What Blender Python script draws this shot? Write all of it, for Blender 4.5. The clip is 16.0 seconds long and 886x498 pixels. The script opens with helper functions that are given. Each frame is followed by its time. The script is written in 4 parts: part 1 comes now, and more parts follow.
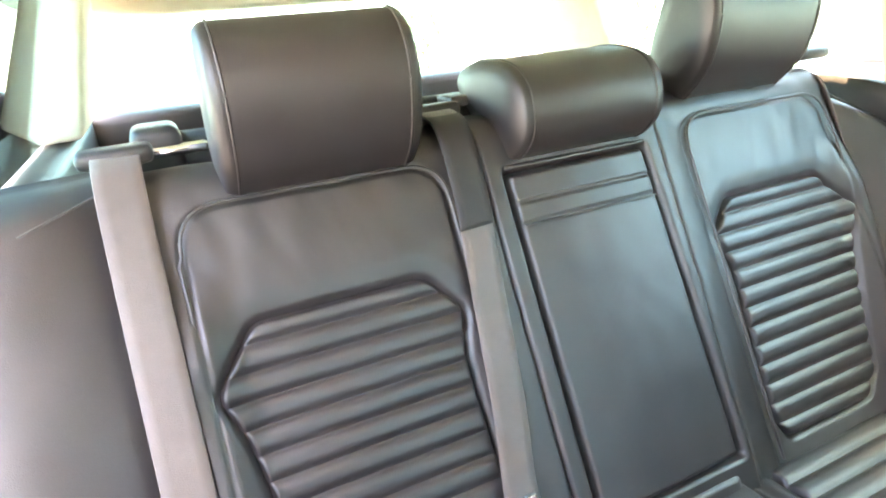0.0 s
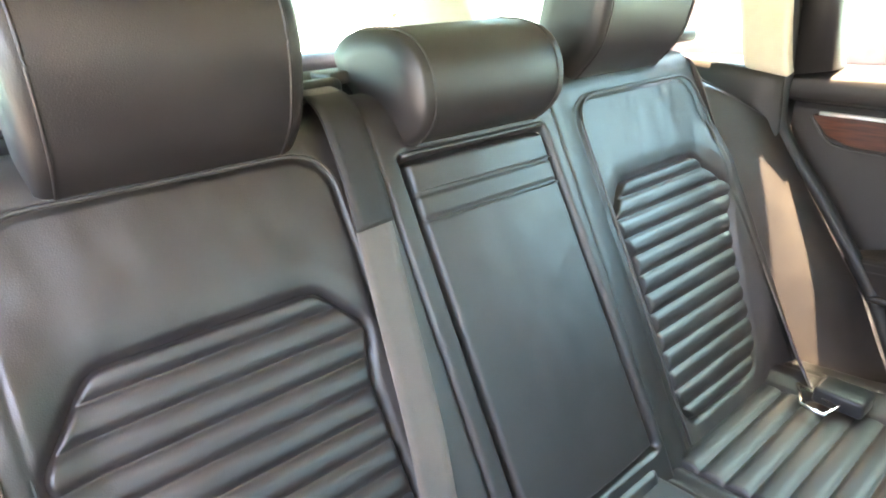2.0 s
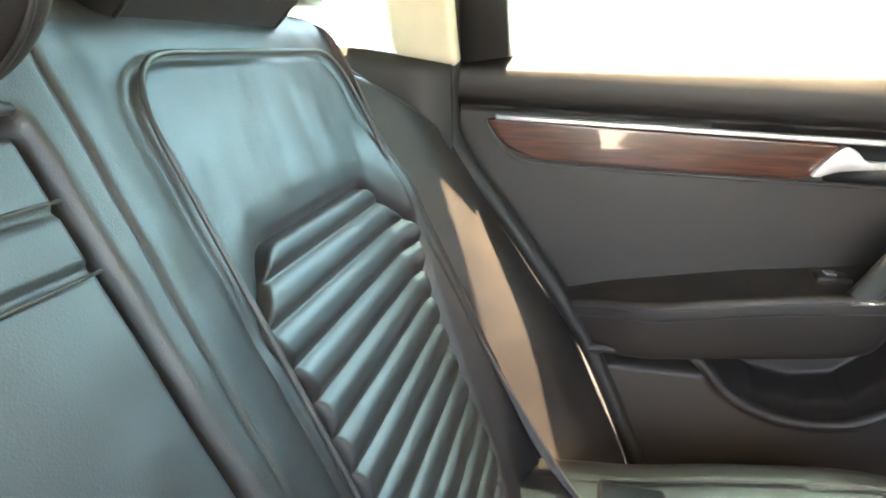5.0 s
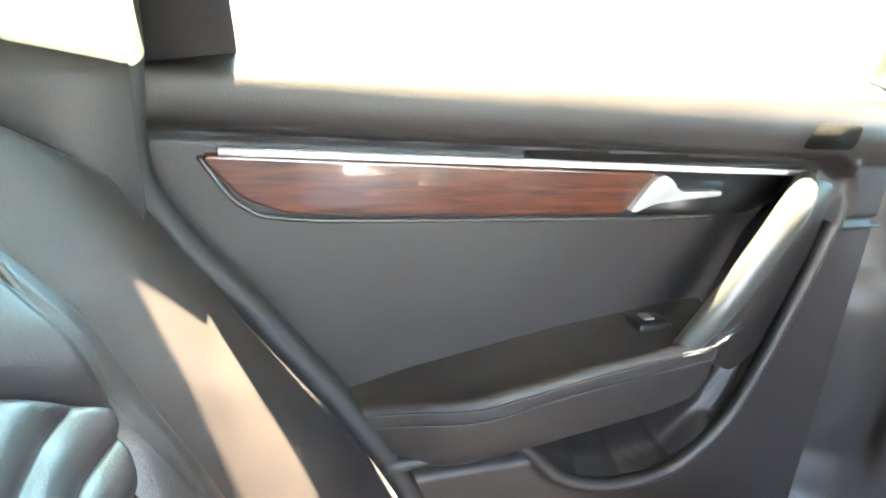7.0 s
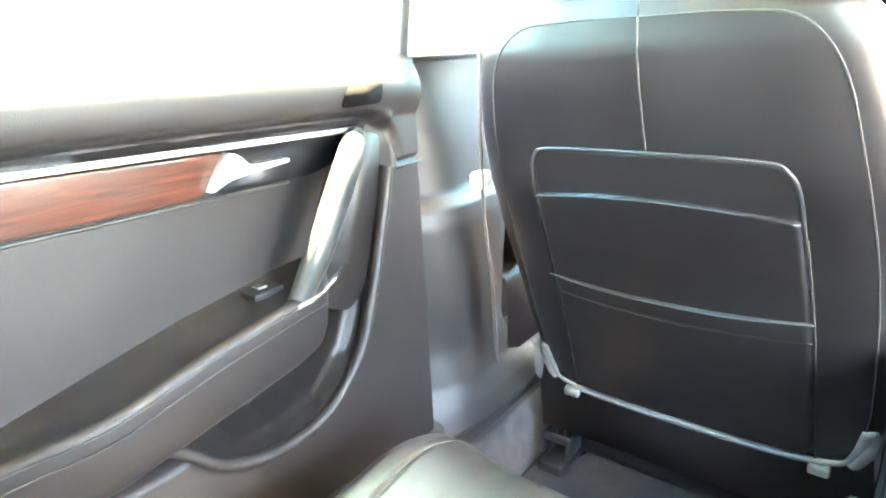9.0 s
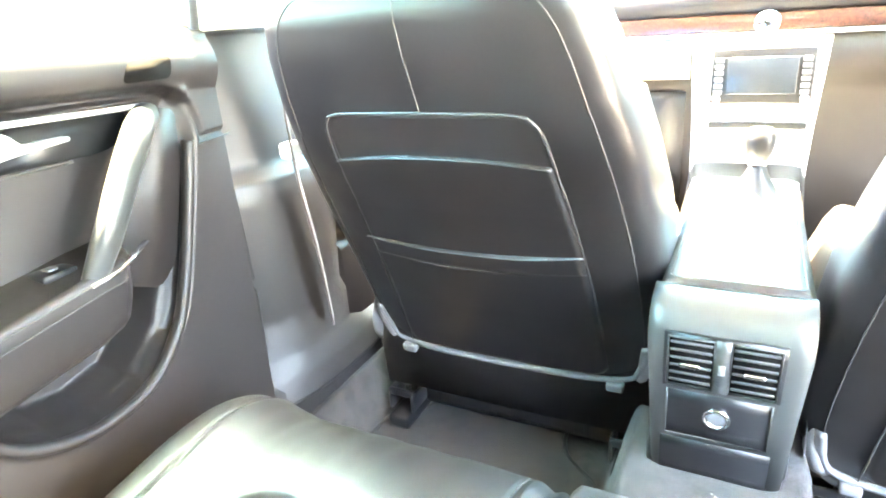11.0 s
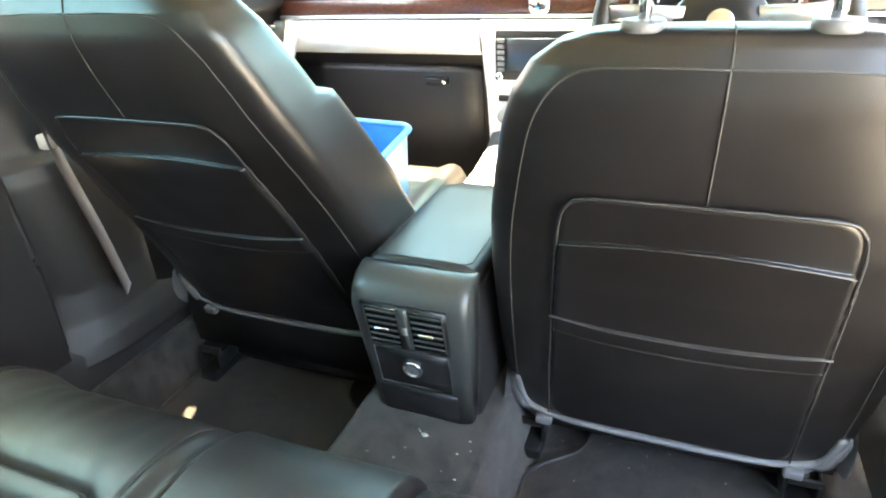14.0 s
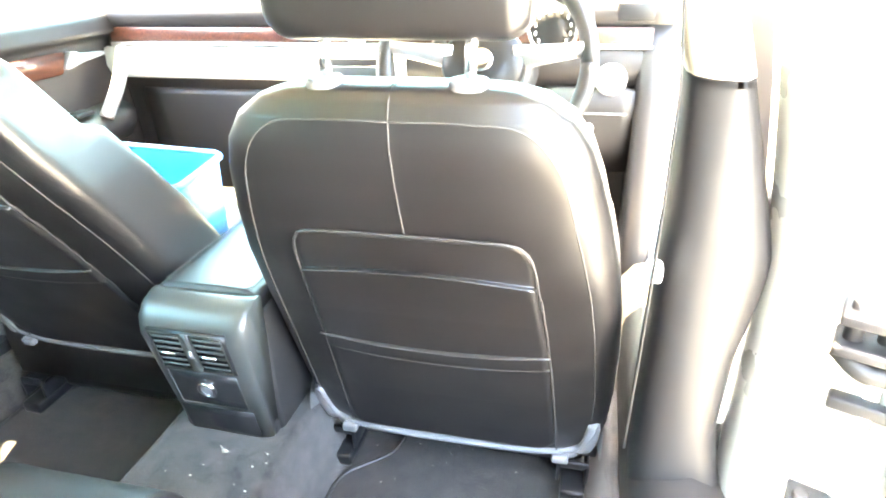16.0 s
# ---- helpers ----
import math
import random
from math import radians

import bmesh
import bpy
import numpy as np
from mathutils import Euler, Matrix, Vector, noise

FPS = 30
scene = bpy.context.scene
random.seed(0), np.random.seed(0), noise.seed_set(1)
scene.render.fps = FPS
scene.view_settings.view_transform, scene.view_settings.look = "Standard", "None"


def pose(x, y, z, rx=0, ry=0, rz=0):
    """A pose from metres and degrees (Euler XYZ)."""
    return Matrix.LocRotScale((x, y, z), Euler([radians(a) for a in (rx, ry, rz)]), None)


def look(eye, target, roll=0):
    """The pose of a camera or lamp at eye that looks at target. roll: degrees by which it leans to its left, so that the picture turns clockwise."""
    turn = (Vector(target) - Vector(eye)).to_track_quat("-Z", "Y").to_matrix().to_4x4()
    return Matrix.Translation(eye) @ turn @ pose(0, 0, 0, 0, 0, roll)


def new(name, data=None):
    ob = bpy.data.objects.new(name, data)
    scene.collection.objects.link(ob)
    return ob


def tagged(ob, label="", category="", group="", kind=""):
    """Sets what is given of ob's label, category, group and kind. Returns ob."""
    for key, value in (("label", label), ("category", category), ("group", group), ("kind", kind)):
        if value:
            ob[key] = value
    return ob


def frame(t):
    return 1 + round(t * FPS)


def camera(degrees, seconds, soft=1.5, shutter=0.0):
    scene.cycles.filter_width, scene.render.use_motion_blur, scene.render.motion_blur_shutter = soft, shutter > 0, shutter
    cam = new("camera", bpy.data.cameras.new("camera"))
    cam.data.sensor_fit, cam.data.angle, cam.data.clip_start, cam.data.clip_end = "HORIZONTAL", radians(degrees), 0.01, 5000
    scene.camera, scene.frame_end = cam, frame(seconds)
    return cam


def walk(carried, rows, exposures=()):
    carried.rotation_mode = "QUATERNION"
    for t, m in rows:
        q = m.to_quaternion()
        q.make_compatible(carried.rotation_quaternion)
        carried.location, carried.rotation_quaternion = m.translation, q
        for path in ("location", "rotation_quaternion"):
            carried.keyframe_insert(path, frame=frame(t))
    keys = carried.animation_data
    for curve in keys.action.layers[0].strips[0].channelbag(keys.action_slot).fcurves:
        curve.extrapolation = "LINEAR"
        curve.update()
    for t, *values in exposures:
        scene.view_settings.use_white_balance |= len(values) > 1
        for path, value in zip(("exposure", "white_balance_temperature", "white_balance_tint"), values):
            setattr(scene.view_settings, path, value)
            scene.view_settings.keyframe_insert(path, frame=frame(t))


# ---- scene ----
cam = camera(72.2, 16.0, soft=2.0)
PATH = [
    (0, (0.497, 0.36, 0.949), (-0.263, -1.353, 0.249), -5.1),
    (0.5, (0.501, 0.361, 0.946), (-0.114, -1.404, 0.232), -6.3),
    (1, (0.501, 0.322, 0.935), (-0.25, -1.399, 0.249), -4.2),
    (1.5, (0.491, 0.289, 0.919), (-0.512, -1.274, 0.177), -2.1),
    (2, (0.486, 0.237, 0.922), (-0.673, -1.207, 0.166), -3.0),
    (2.5, (0.481, 0.155, 0.912), (-0.968, -1.06, 0.262), -1.7),
    (3, (0.456, 0.102, 0.893), (-1.133, -0.9, 0.209), -4.0),
    (3.2, (0.444, 0.095, 0.871), (-1.137, -0.897, 0.152), -5.3),
    (5.3, (0.044, -0.075, 0.795), (-1.825, -0.404, 0.164), 0.8),
    (5.5, (0.01, -0.085, 0.804), (-1.865, -0.355, 0.163), 0.7),
    (6, (-0.071, -0.12, 0.818), (-1.972, -0.041, 0.2), 3.3),
    (6.5, (-0.142, -0.145, 0.817), (-2.013, 0.149, 0.172), 3.5),
    (7, (-0.196, -0.15, 0.803), (-1.98, 0.474, 0.15), 3.9),
    (7.5, (-0.211, -0.133, 0.799), (-1.868, 0.811, 0.197), 2.2),
    (8, (-0.191, -0.12, 0.786), (-1.723, 0.998, 0.153), 1.0),
    (8.5, (-0.153, -0.122, 0.787), (-1.509, 1.201, 0.148), -3.1),
    (9, (-0.12, -0.122, 0.786), (-1.293, 1.369, 0.153), -2.9),
    (9.5, (-0.104, -0.117, 0.777), (-1.075, 1.474, 0.053), -2.4),
    (9.7, (-0.093, -0.116, 0.777), (-1.017, 1.526, 0.106), -2.7),
    (11.8, (0.084, -0.09, 0.771), (-0.777, 1.555, 0.027), -4.4),
    (12, (0.109, -0.085, 0.776), (-0.759, 1.558, 0.037), -4.2),
    (12.5, (0.177, -0.077, 0.792), (-0.637, 1.56, -0.019), -5.0),
    (13, (0.227, -0.082, 0.814), (-0.552, 1.58, 0.021), -4.5),
    (13.5, (0.29, -0.076, 0.841), (-0.429, 1.559, -0.06), -5.8),
    (14, (0.333, -0.064, 0.861), (-0.342, 1.582, -0.052), -3.1),
    (14.5, (0.375, -0.073, 0.865), (-0.304, 1.548, -0.09), -0.9),
    (15, (0.432, -0.059, 0.868), (-0.156, 1.557, -0.153), -0.4),
    (15.5, (0.504, -0.046, 0.884), (0.041, 1.629, -0.105), -1.6),
    (16, (0.562, -0.054, 0.907), (0.125, 1.677, 0.004), -1.8),
]
walk(cam, [(t, look(e, g, r)) for t, e, g, r in PATH],
     exposures=[(0.0, 5.92, 8400, 23), (1.0, 5.88, 8400, 23), (2.0, 5.72, 8300, 21), (3.0, 5.25, 8200, 19), (5.5, 5.80, 8400, 16), (6.2, 6.18, 8200, 16),
                (7.0, 6.70, 7500, 13), (8.0, 7.25, 7400, 11), (8.5, 7.55, 7500, 10), (9.0, 7.75, 7600, 10), (9.7, 8.10, 7700, 10), (11.8, 8.00, 8300, 10), (12.5, 7.70, 8300, 10),
                (13.2, 6.55, 8300, 10), (13.8, 5.65, 8300, 9), (14.5, 5.45, 8300, 8), (15.0, 6.45, 8200, 8), (15.5, 7.30, 8100, 8), (16.0, 7.10, 8000, 8)])

# ---- world and sun ----
SUN_AZ, SUN_EL = Vector((-0.78, 0.62, 0.0)).normalized(), radians(76)
sky_world = bpy.data.worlds.new("sky")
scene.world = sky_world
sky_world.use_nodes = True
wn = sky_world.node_tree
wn.nodes.clear()
w_out = wn.nodes.new("ShaderNodeOutputWorld")
w_bg = wn.nodes.new("ShaderNodeBackground")
w_sky = wn.nodes.new("ShaderNodeTexSky")
w_sky.sky_type = "NISHITA"
w_sky.sun_disc = False
w_sky.sun_elevation = SUN_EL
w_sky.sun_rotation = math.atan2(SUN_AZ.x, SUN_AZ.y)
w_sky.dust_density = 3.0
w_bg.inputs["Strength"].default_value = 0.15
wn.links.new(w_sky.outputs[0], w_bg.inputs[0])
wn.links.new(w_bg.outputs[0], w_out.inputs[0])
sun_data = bpy.data.lights.new("sun", "SUN")
sun_data.energy, sun_data.angle, sun_data.color = 2.6, radians(0.6), (1.0, 0.90, 0.66)
sun = new("sun", sun_data)
sun_from = Vector((SUN_AZ.x * math.cos(SUN_EL), SUN_AZ.y * math.cos(SUN_EL), math.sin(SUN_EL)))
sun.matrix_world = look(sun_from * 20, (0, 0, 0))


# ---- materials ----
def material(name, colour, rough, metal=0.0, vary=0.25, vary_scale=9.0, grain=None, bump=0.0, coat=0.0,
             sheen=0.0, spec=0.5, mottled=None, emit=None, rough_vary=0.08):
    m = bpy.data.materials.new(name)
    m.use_nodes = True
    nt = m.node_tree
    b = nt.nodes["Principled BSDF"]
    b.inputs["Metallic"].default_value = metal
    b.inputs["Coat Weight"].default_value = coat
    b.inputs["Coat Roughness"].default_value = 0.06
    b.inputs["Sheen Weight"].default_value = sheen
    b.inputs["Specular IOR Level"].default_value = spec
    tc = nt.nodes.new("ShaderNodeTexCoord")
    big = nt.nodes.new("ShaderNodeTexNoise")
    big.inputs["Scale"].default_value, big.inputs["Detail"].default_value = vary_scale, 5
    nt.links.new(tc.outputs["Object"], big.inputs["Vector"])
    ramp = nt.nodes.new("ShaderNodeMapRange")
    ramp.inputs["From Min"].default_value, ramp.inputs["From Max"].default_value = 0.3, 0.7
    ramp.inputs["To Min"].default_value, ramp.inputs["To Max"].default_value = 0, 1
    nt.links.new(big.outputs["Fac"], ramp.inputs["Value"])
    mix = nt.nodes.new("ShaderNodeMix")
    mix.data_type = "RGBA"
    lo = tuple(c * (1 - vary) for c in colour)
    hi = mottled or tuple(min(1, c * (1 + vary)) for c in colour)
    mix.inputs["A"].default_value, mix.inputs["B"].default_value = (*lo, 1), (*hi, 1)
    nt.links.new(ramp.outputs["Result"], mix.inputs["Factor"])
    nt.links.new(mix.outputs["Result"], b.inputs["Base Color"])
    rr = nt.nodes.new("ShaderNodeMapRange")
    rr.inputs["To Min"].default_value, rr.inputs["To Max"].default_value = max(0.02, rough - rough_vary), min(1, rough + rough_vary)
    nt.links.new(big.outputs["Fac"], rr.inputs["Value"])
    nt.links.new(rr.outputs["Result"], b.inputs["Roughness"])
    if grain:
        kind, scale = grain
        if kind == "pebble":
            fine = nt.nodes.new("ShaderNodeTexVoronoi")
            fine.feature = "DISTANCE_TO_EDGE"
            out = fine.outputs["Distance"]
        else:
            fine = nt.nodes.new("ShaderNodeTexNoise")
            fine.inputs["Detail"].default_value = 6
            out = fine.outputs["Fac"]
        fine.inputs["Scale"].default_value = scale
        nt.links.new(tc.outputs["Object"], fine.inputs["Vector"])
        bp = nt.nodes.new("ShaderNodeBump")
        bp.inputs["Strength"].default_value, bp.inputs["Distance"].default_value = bump, 0.002
        nt.links.new(out, bp.inputs["Height"])
        nt.links.new(bp.outputs["Normal"], b.inputs["Normal"])
    if emit:
        b.inputs["Emission Color"].default_value, b.inputs["Emission Strength"].default_value = (*emit[0], 1), emit[1]
    return m


LEATHER = material("black_leather", (0.0150, 0.0124, 0.0124), 0.46, vary=0.22, vary_scale=14, grain=("pebble", 520), bump=0.12, spec=0.68)
SEAT_BACK = material("seat_back_leather", (0.0095, 0.0082, 0.0080), 0.35, vary=0.2, vary_scale=10, grain=("pebble", 600), bump=0.10, spec=0.75)
STITCH = material("stitch_thread", (0.045, 0.042, 0.039), 0.6, vary=0.15, vary_scale=60)
PIPING = material("seam_piping", (0.036, 0.034, 0.033), 0.38, vary=0.15, vary_scale=40)
SOFT = material("soft_trim", (0.0185, 0.0154, 0.0147), 0.47, vary=0.12, vary_scale=6, grain=("pebble", 700), bump=0.25)
SOFT_INSERT = material("door_insert_leatherette", (0.0125, 0.0098, 0.0094), 0.46, vary=0.12, vary_scale=8, grain=("pebble", 620), bump=0.2)
HARD = material("hard_plastic", (0.020, 0.0186, 0.0186), 0.42, vary=0.14, vary_scale=7, grain=("pebble", 900), bump=0.2)
GREY = material("grey_plastic", (0.16, 0.16, 0.165), 0.42, vary=0.12, vary_scale=8, grain=("noise", 500), bump=0.08)
BLACK = material("gloss_black_plastic", (0.015, 0.015, 0.016), 0.36, vary=0.1, vary_scale=20, spec=0.3)
NEAR_BLACK = material("dark_recess", (0.003, 0.003, 0.003), 0.9, vary=0.1, spec=0.1)
PILLAR = material("grey_pillar_plastic", (0.023, 0.021, 0.0205), 0.45, vary=0.14, vary_scale=7, grain=("pebble", 900), bump=0.2)
DARK_WEB = material("dark_webbing", (0.014, 0.012, 0.012), 0.6, vary=0.2, vary_scale=35, grain=("noise", 900), bump=0.3)
RUBBER = material("rubber_seal", (0.012, 0.012, 0.012), 0.6, vary=0.2, vary_scale=30)
CREAM = material("cream_fabric_trim", (0.62, 0.55, 0.42), 0.8, vary=0.06, vary_scale=20, grain=("noise", 700), bump=0.15)
CARPET = material("grey_carpet", (0.027, 0.0215, 0.0190), 0.95, vary=0.85, vary_scale=34, grain=("noise", 900), bump=1.0, sheen=0.2)
MAT = material("floor_mat_pile", (0.0150, 0.0118, 0.0106), 0.95, vary=0.85, vary_scale=38, grain=("noise", 1100), bump=1.0, sheen=0.15)
BELT = material("belt_webbing", (0.085, 0.066, 0.058), 0.55, vary=0.12, vary_scale=35, grain=("noise", 900), bump=0.3, sheen=0.2)
CHROME = material("chrome", (0.80, 0.80, 0.82), 0.14, metal=1.0, vary=0.04, vary_scale=15)
STRIP = material("bright_strip", (0.92, 0.90, 0.91), 0.30, metal=0.3, vary=0.04, vary_scale=15)
SATIN = material("satin_silver", (0.58, 0.58, 0.58), 0.34, metal=0.75, vary=0.06, vary_scale=15)
CONSOLE = material("console_grey_metallic", (0.062, 0.065, 0.063), 0.36, metal=0.25, vary=0.08, vary_scale=12, grain=("noise", 600), bump=0.04)
BLUE = material("blue_plastic", (0.010, 0.28, 0.75), 0.32, vary=0.10, vary_scale=10)
PAINT = material("silver_car_paint", (0.55, 0.54, 0.50), 0.28, metal=0.35, coat=0.8, vary=0.04, vary_scale=8)
WHITEP = material("pale_plastic", (0.72, 0.71, 0.68), 0.45, vary=0.06, vary_scale=25)
DIRT = material("crumb", (0.50, 0.46, 0.38), 0.9, vary=0.3, vary_scale=80)
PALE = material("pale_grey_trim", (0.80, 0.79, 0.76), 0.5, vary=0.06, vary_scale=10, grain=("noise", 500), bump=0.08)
STACK = material("brushed_silver_trim", (0.74, 0.74, 0.73), 0.42, metal=0.25, vary=0.05, vary_scale=15)
SCREEN = material("display_glass", (0.03, 0.035, 0.04), 0.12, vary=0.1, vary_scale=20)
TARMAC = material("pale_concrete_paving", (0.36, 0.345, 0.32), 0.92, vary=0.3, vary_scale=2.5, grain=("noise", 60), bump=0.5)
BRICK = material("red_brick_render", (0.36, 0.13, 0.10), 0.85, vary=0.25, vary_scale=3, grain=("noise", 20), bump=0.3)
RENDERW = material("pale_render", (0.62, 0.60, 0.55), 0.85, vary=0.12, vary_scale=2, grain=("noise", 30), bump=0.2)
LEAF = material("hedge_leaf", (0.07, 0.12, 0.03), 0.6, vary=0.45, vary_scale=12)
BARK = material("bark", (0.12, 0.09, 0.06), 0.9, vary=0.3, vary_scale=15, grain=("noise", 40), bump=0.6)


def wood_material():
    m = bpy.data.materials.new("polished_walnut")
    m.use_nodes = True
    nt = m.node_tree
    b = nt.nodes["Principled BSDF"]
    tc = nt.nodes.new("ShaderNodeTexCoord")
    mp = nt.nodes.new("ShaderNodeMapping")
    mp.inputs["Scale"].default_value = (90, 7, 120)
    n1 = nt.nodes.new("ShaderNodeTexNoise")
    n1.inputs["Scale"].default_value, n1.inputs["Detail"].default_value, n1.inputs["Distortion"].default_value = 1.6, 8, 1.2
    r = nt.nodes.new("ShaderNodeValToRGB")
    r.color_ramp.elements[0].position, r.color_ramp.elements[0].color = 0.32, (0.030, 0.008, 0.004, 1)
    r.color_ramp.elements[1].position, r.color_ramp.elements[1].color = 0.70, (0.112, 0.034, 0.017, 1)
    nt.links.new(tc.outputs["Object"], mp.inputs["Vector"])
    nt.links.new(mp.outputs["Vector"], n1.inputs["Vector"])
    nt.links.new(n1.outputs["Fac"], r.inputs["Fac"])
    nt.links.new(r.outputs["Color"], b.inputs["Base Color"])
    b.inputs["Roughness"].default_value = 0.35
    b.inputs["Coat Weight"].default_value, b.inputs["Coat Roughness"].default_value = 0.9, 0.05
    return m


def glass_material():
    m = bpy.data.materials.new("window_glass")
    m.use_nodes = True
    nt = m.node_tree
    nt.nodes.clear()
    o = nt.nodes.new("ShaderNodeOutputMaterial")
    t = nt.nodes.new("ShaderNodeBsdfTransparent")
    t.inputs["Color"].default_value = (0.62, 0.84, 0.83, 1)
    g = nt.nodes.new("ShaderNodeBsdfGlossy")
    g.inputs["Roughness"].default_value = 0.02
    mx = nt.nodes.new("ShaderNodeMixShader")
    f = nt.nodes.new("ShaderNodeFresnel")
    f.inputs["IOR"].default_value = 1.18
    nt.links.new(f.outputs[0], mx.inputs[0])
    nt.links.new(t.outputs[0], mx.inputs[1])
    nt.links.new(g.outputs[0], mx.inputs[2])
    nt.links.new(mx.outputs[0], o.inputs[0])
    return m


WOOD, GLASS = wood_material(), glass_material()


# ---- mesh helpers ----
def smooth(x):
    x = np.clip(x, 0, 1)
    return x * x * (3 - 2 * x)


def add(name, verts, faces, mat, parent=None, label="", shade=True):
    """One mesh object in world coordinates, under its thing when a parent is given."""
    me = bpy.data.meshes.new(name)
    me.from_pydata([tuple(map(float, v)) for v in verts], [], [tuple(map(int, f)) for f in faces])
    bm = bmesh.new()
    bm.from_mesh(me)
    bmesh.ops.recalc_face_normals(bm, faces=bm.faces)
    bm.to_mesh(me)
    bm.free()
    if shade:
        me.shade_smooth()
    me.materials.append(mat)
    ob = new(name, me)
    if parent is not None:
        ob.parent = parent
        ob.matrix_parent_inverse = base_of(parent).inverted()
    if label:
        tagged(ob, label)
    return ob


BASES = {}


def base_of(ob):
    return BASES.get(ob.name, Matrix.Identity(4))


def thing(name, at, label, category, group=""):
    e = new(name)
    e.empty_display_size = 0.05
    e.location = at
    BASES[e.name] = Matrix.Translation(at)
    return tagged(e, label, category, group)


def structure(ob, label, category):
    return tagged(ob, label, category, kind="structure")


def sheet(P, mask=None):
    """Vertices and quads of a grid of points; mask keeps some quads."""
    n, m = P.shape[:2]
    ids = np.arange(n * m).reshape(n, m)
    q = np.stack([ids[:-1, :-1], ids[1:, :-1], ids[1:, 1:], ids[:-1, 1:]], -1)
    q = q[mask] if mask is not None else q.reshape(-1, 4)
    used = np.unique(q)
    back = np.full(n * m, -1)
    back[used] = np.arange(len(used))
    return P.reshape(-1, 3)[used], back[q]


def loft(rings, caps=True, wrap=True):
    """Rings of equally many points, joined one to the next."""
    R = np.array(rings, float)
    n, m = R.shape[:2]
    verts, faces = R.reshape(-1, 3), []
    last = m if wrap else m - 1
    for i in range(n - 1):
        for j in range(last):
            k = (j + 1) % m
            faces.append((i * m + j, i * m + k, (i + 1) * m + k, (i + 1) * m + j))
    if caps:
        faces.append(tuple(range(m)))
        faces.append(tuple((n - 1) * m + j for j in range(m)))
    return verts, faces


def curve_points(ctrl, n=40, closed=False):
    """A smooth line through control points."""
    C = np.array(ctrl, float)
    k = len(C)
    out = []
    segs = k if closed else k - 1
    for i in range(segs):
        p1, p2 = C[i % k], C[(i + 1) % k]
        p0 = C[(i - 1) % k] if closed or i > 0 else 2 * p1 - p2
        p3 = C[(i + 2) % k] if closed or i + 2 < k else 2 * p2 - p1
        for t in np.linspace(0, 1, max(2, n // segs), endpoint=False):
            out.append(0.5 * (2 * p1 + (p2 - p0) * t + (2 * p0 - 5 * p1 + 4 * p2 - p3) * t * t + (3 * p1 - p0 - 3 * p2 + p3) * t ** 3))
    if not closed:
        out.append(C[-1])
    return np.array(out)


def tube(pts, r, sides=8, flat=1.0, up=(0, 0, 1), closed=False):
    """A rod along a line; r may be a list; flat squeezes it along the second axis."""
    P = np.array(pts, float)
    rr = np.broadcast_to(np.array(r, float), (len(P),))
    T = np.gradient(P, axis=0)
    T /= np.linalg.norm(T, axis=1)[:, None] + 1e-12
    up = np.array(up, float)
    rings = []
    for p, t, q in zip(P, T, rr):
        a = np.cross(t, up)
        if np.linalg.norm(a) < 1e-3:
            a = np.cross(t, (1.0, 0.2, 0))
        a /= np.linalg.norm(a)
        b = np.cross(a, t)
        rings.append([p + q * (math.cos(u) * a + flat * math.sin(u) * b) for u in np.linspace(0, 2 * math.pi, sides, endpoint=False)])
    if closed:
        rings.append(rings[0])
    return loft(rings, caps=not closed)


def ribbon(pts, across, width, thick=0.0014):
    """A flat strap along a line, with rolled edges."""
    P = np.array(pts, float)
    A = np.broadcast_to(np.array(across, float), P.shape)
    A = A / np.linalg.norm(A, axis=1)[:, None]
    T = np.gradient(P, axis=0)
    N = np.cross(A, T)
    N /= np.linalg.norm(N, axis=1)[:, None]
    h = width / 2
    prof = [(-h, 0), (-h + .001, thick), (-h * .5, thick * .8), (0, thick * .7), (h * .5, thick * .8), (h - .001, thick), (h, 0), (h - .001, -thick), (0, -thick), (-h + .001, -thick)]
    return loft([[p + a * u + n * v for u, v in prof] for p, a, n in zip(P, A, N)])


def rbox(lo, hi, r=0.004, seg=2):
    """A box with rounded edges."""
    lo, hi = np.array(lo, float), np.array(hi, float)
    bm = bmesh.new()
    bmesh.ops.create_cube(bm, size=1)
    for v in bm.verts:
        v.co = Vector((lo + hi) / 2) + Vector([c * s for c, s in zip(v.co, hi - lo)])
    bmesh.ops.bevel(bm, geom=list(bm.edges), offset=min(r, 0.45 * (hi - lo).min()), segments=seg, affect="EDGES", profile=0.5)
    out = [v.co[:] for v in bm.verts], [[v.index for v in f.verts] for f in bm.faces]
    bm.verts.index_update()
    out = [v.co[:] for v in bm.verts], [[v.index for v in f.verts] for f in bm.faces]
    bm.free()
    return out


def moved(vf, m):
    return [m @ Vector(map(float, v)) for v in vf[0]], vf[1]


def joined(*parts):
    V, F = [], []
    for v, f in parts:
        k = len(V)
        V += [tuple(p) for p in v]
        F += [tuple(i + k for i in q) for q in f]
    return V, F


def prism(outline, lo, hi, axis):
    """A closed outline in the two other axes, pushed from lo to hi along an axis."""
    def at(p, d):
        c = list(p)
        c.insert(axis, d)
        return c
    return loft([[at(p, lo) for p in outline], [at(p, hi) for p in outline]])


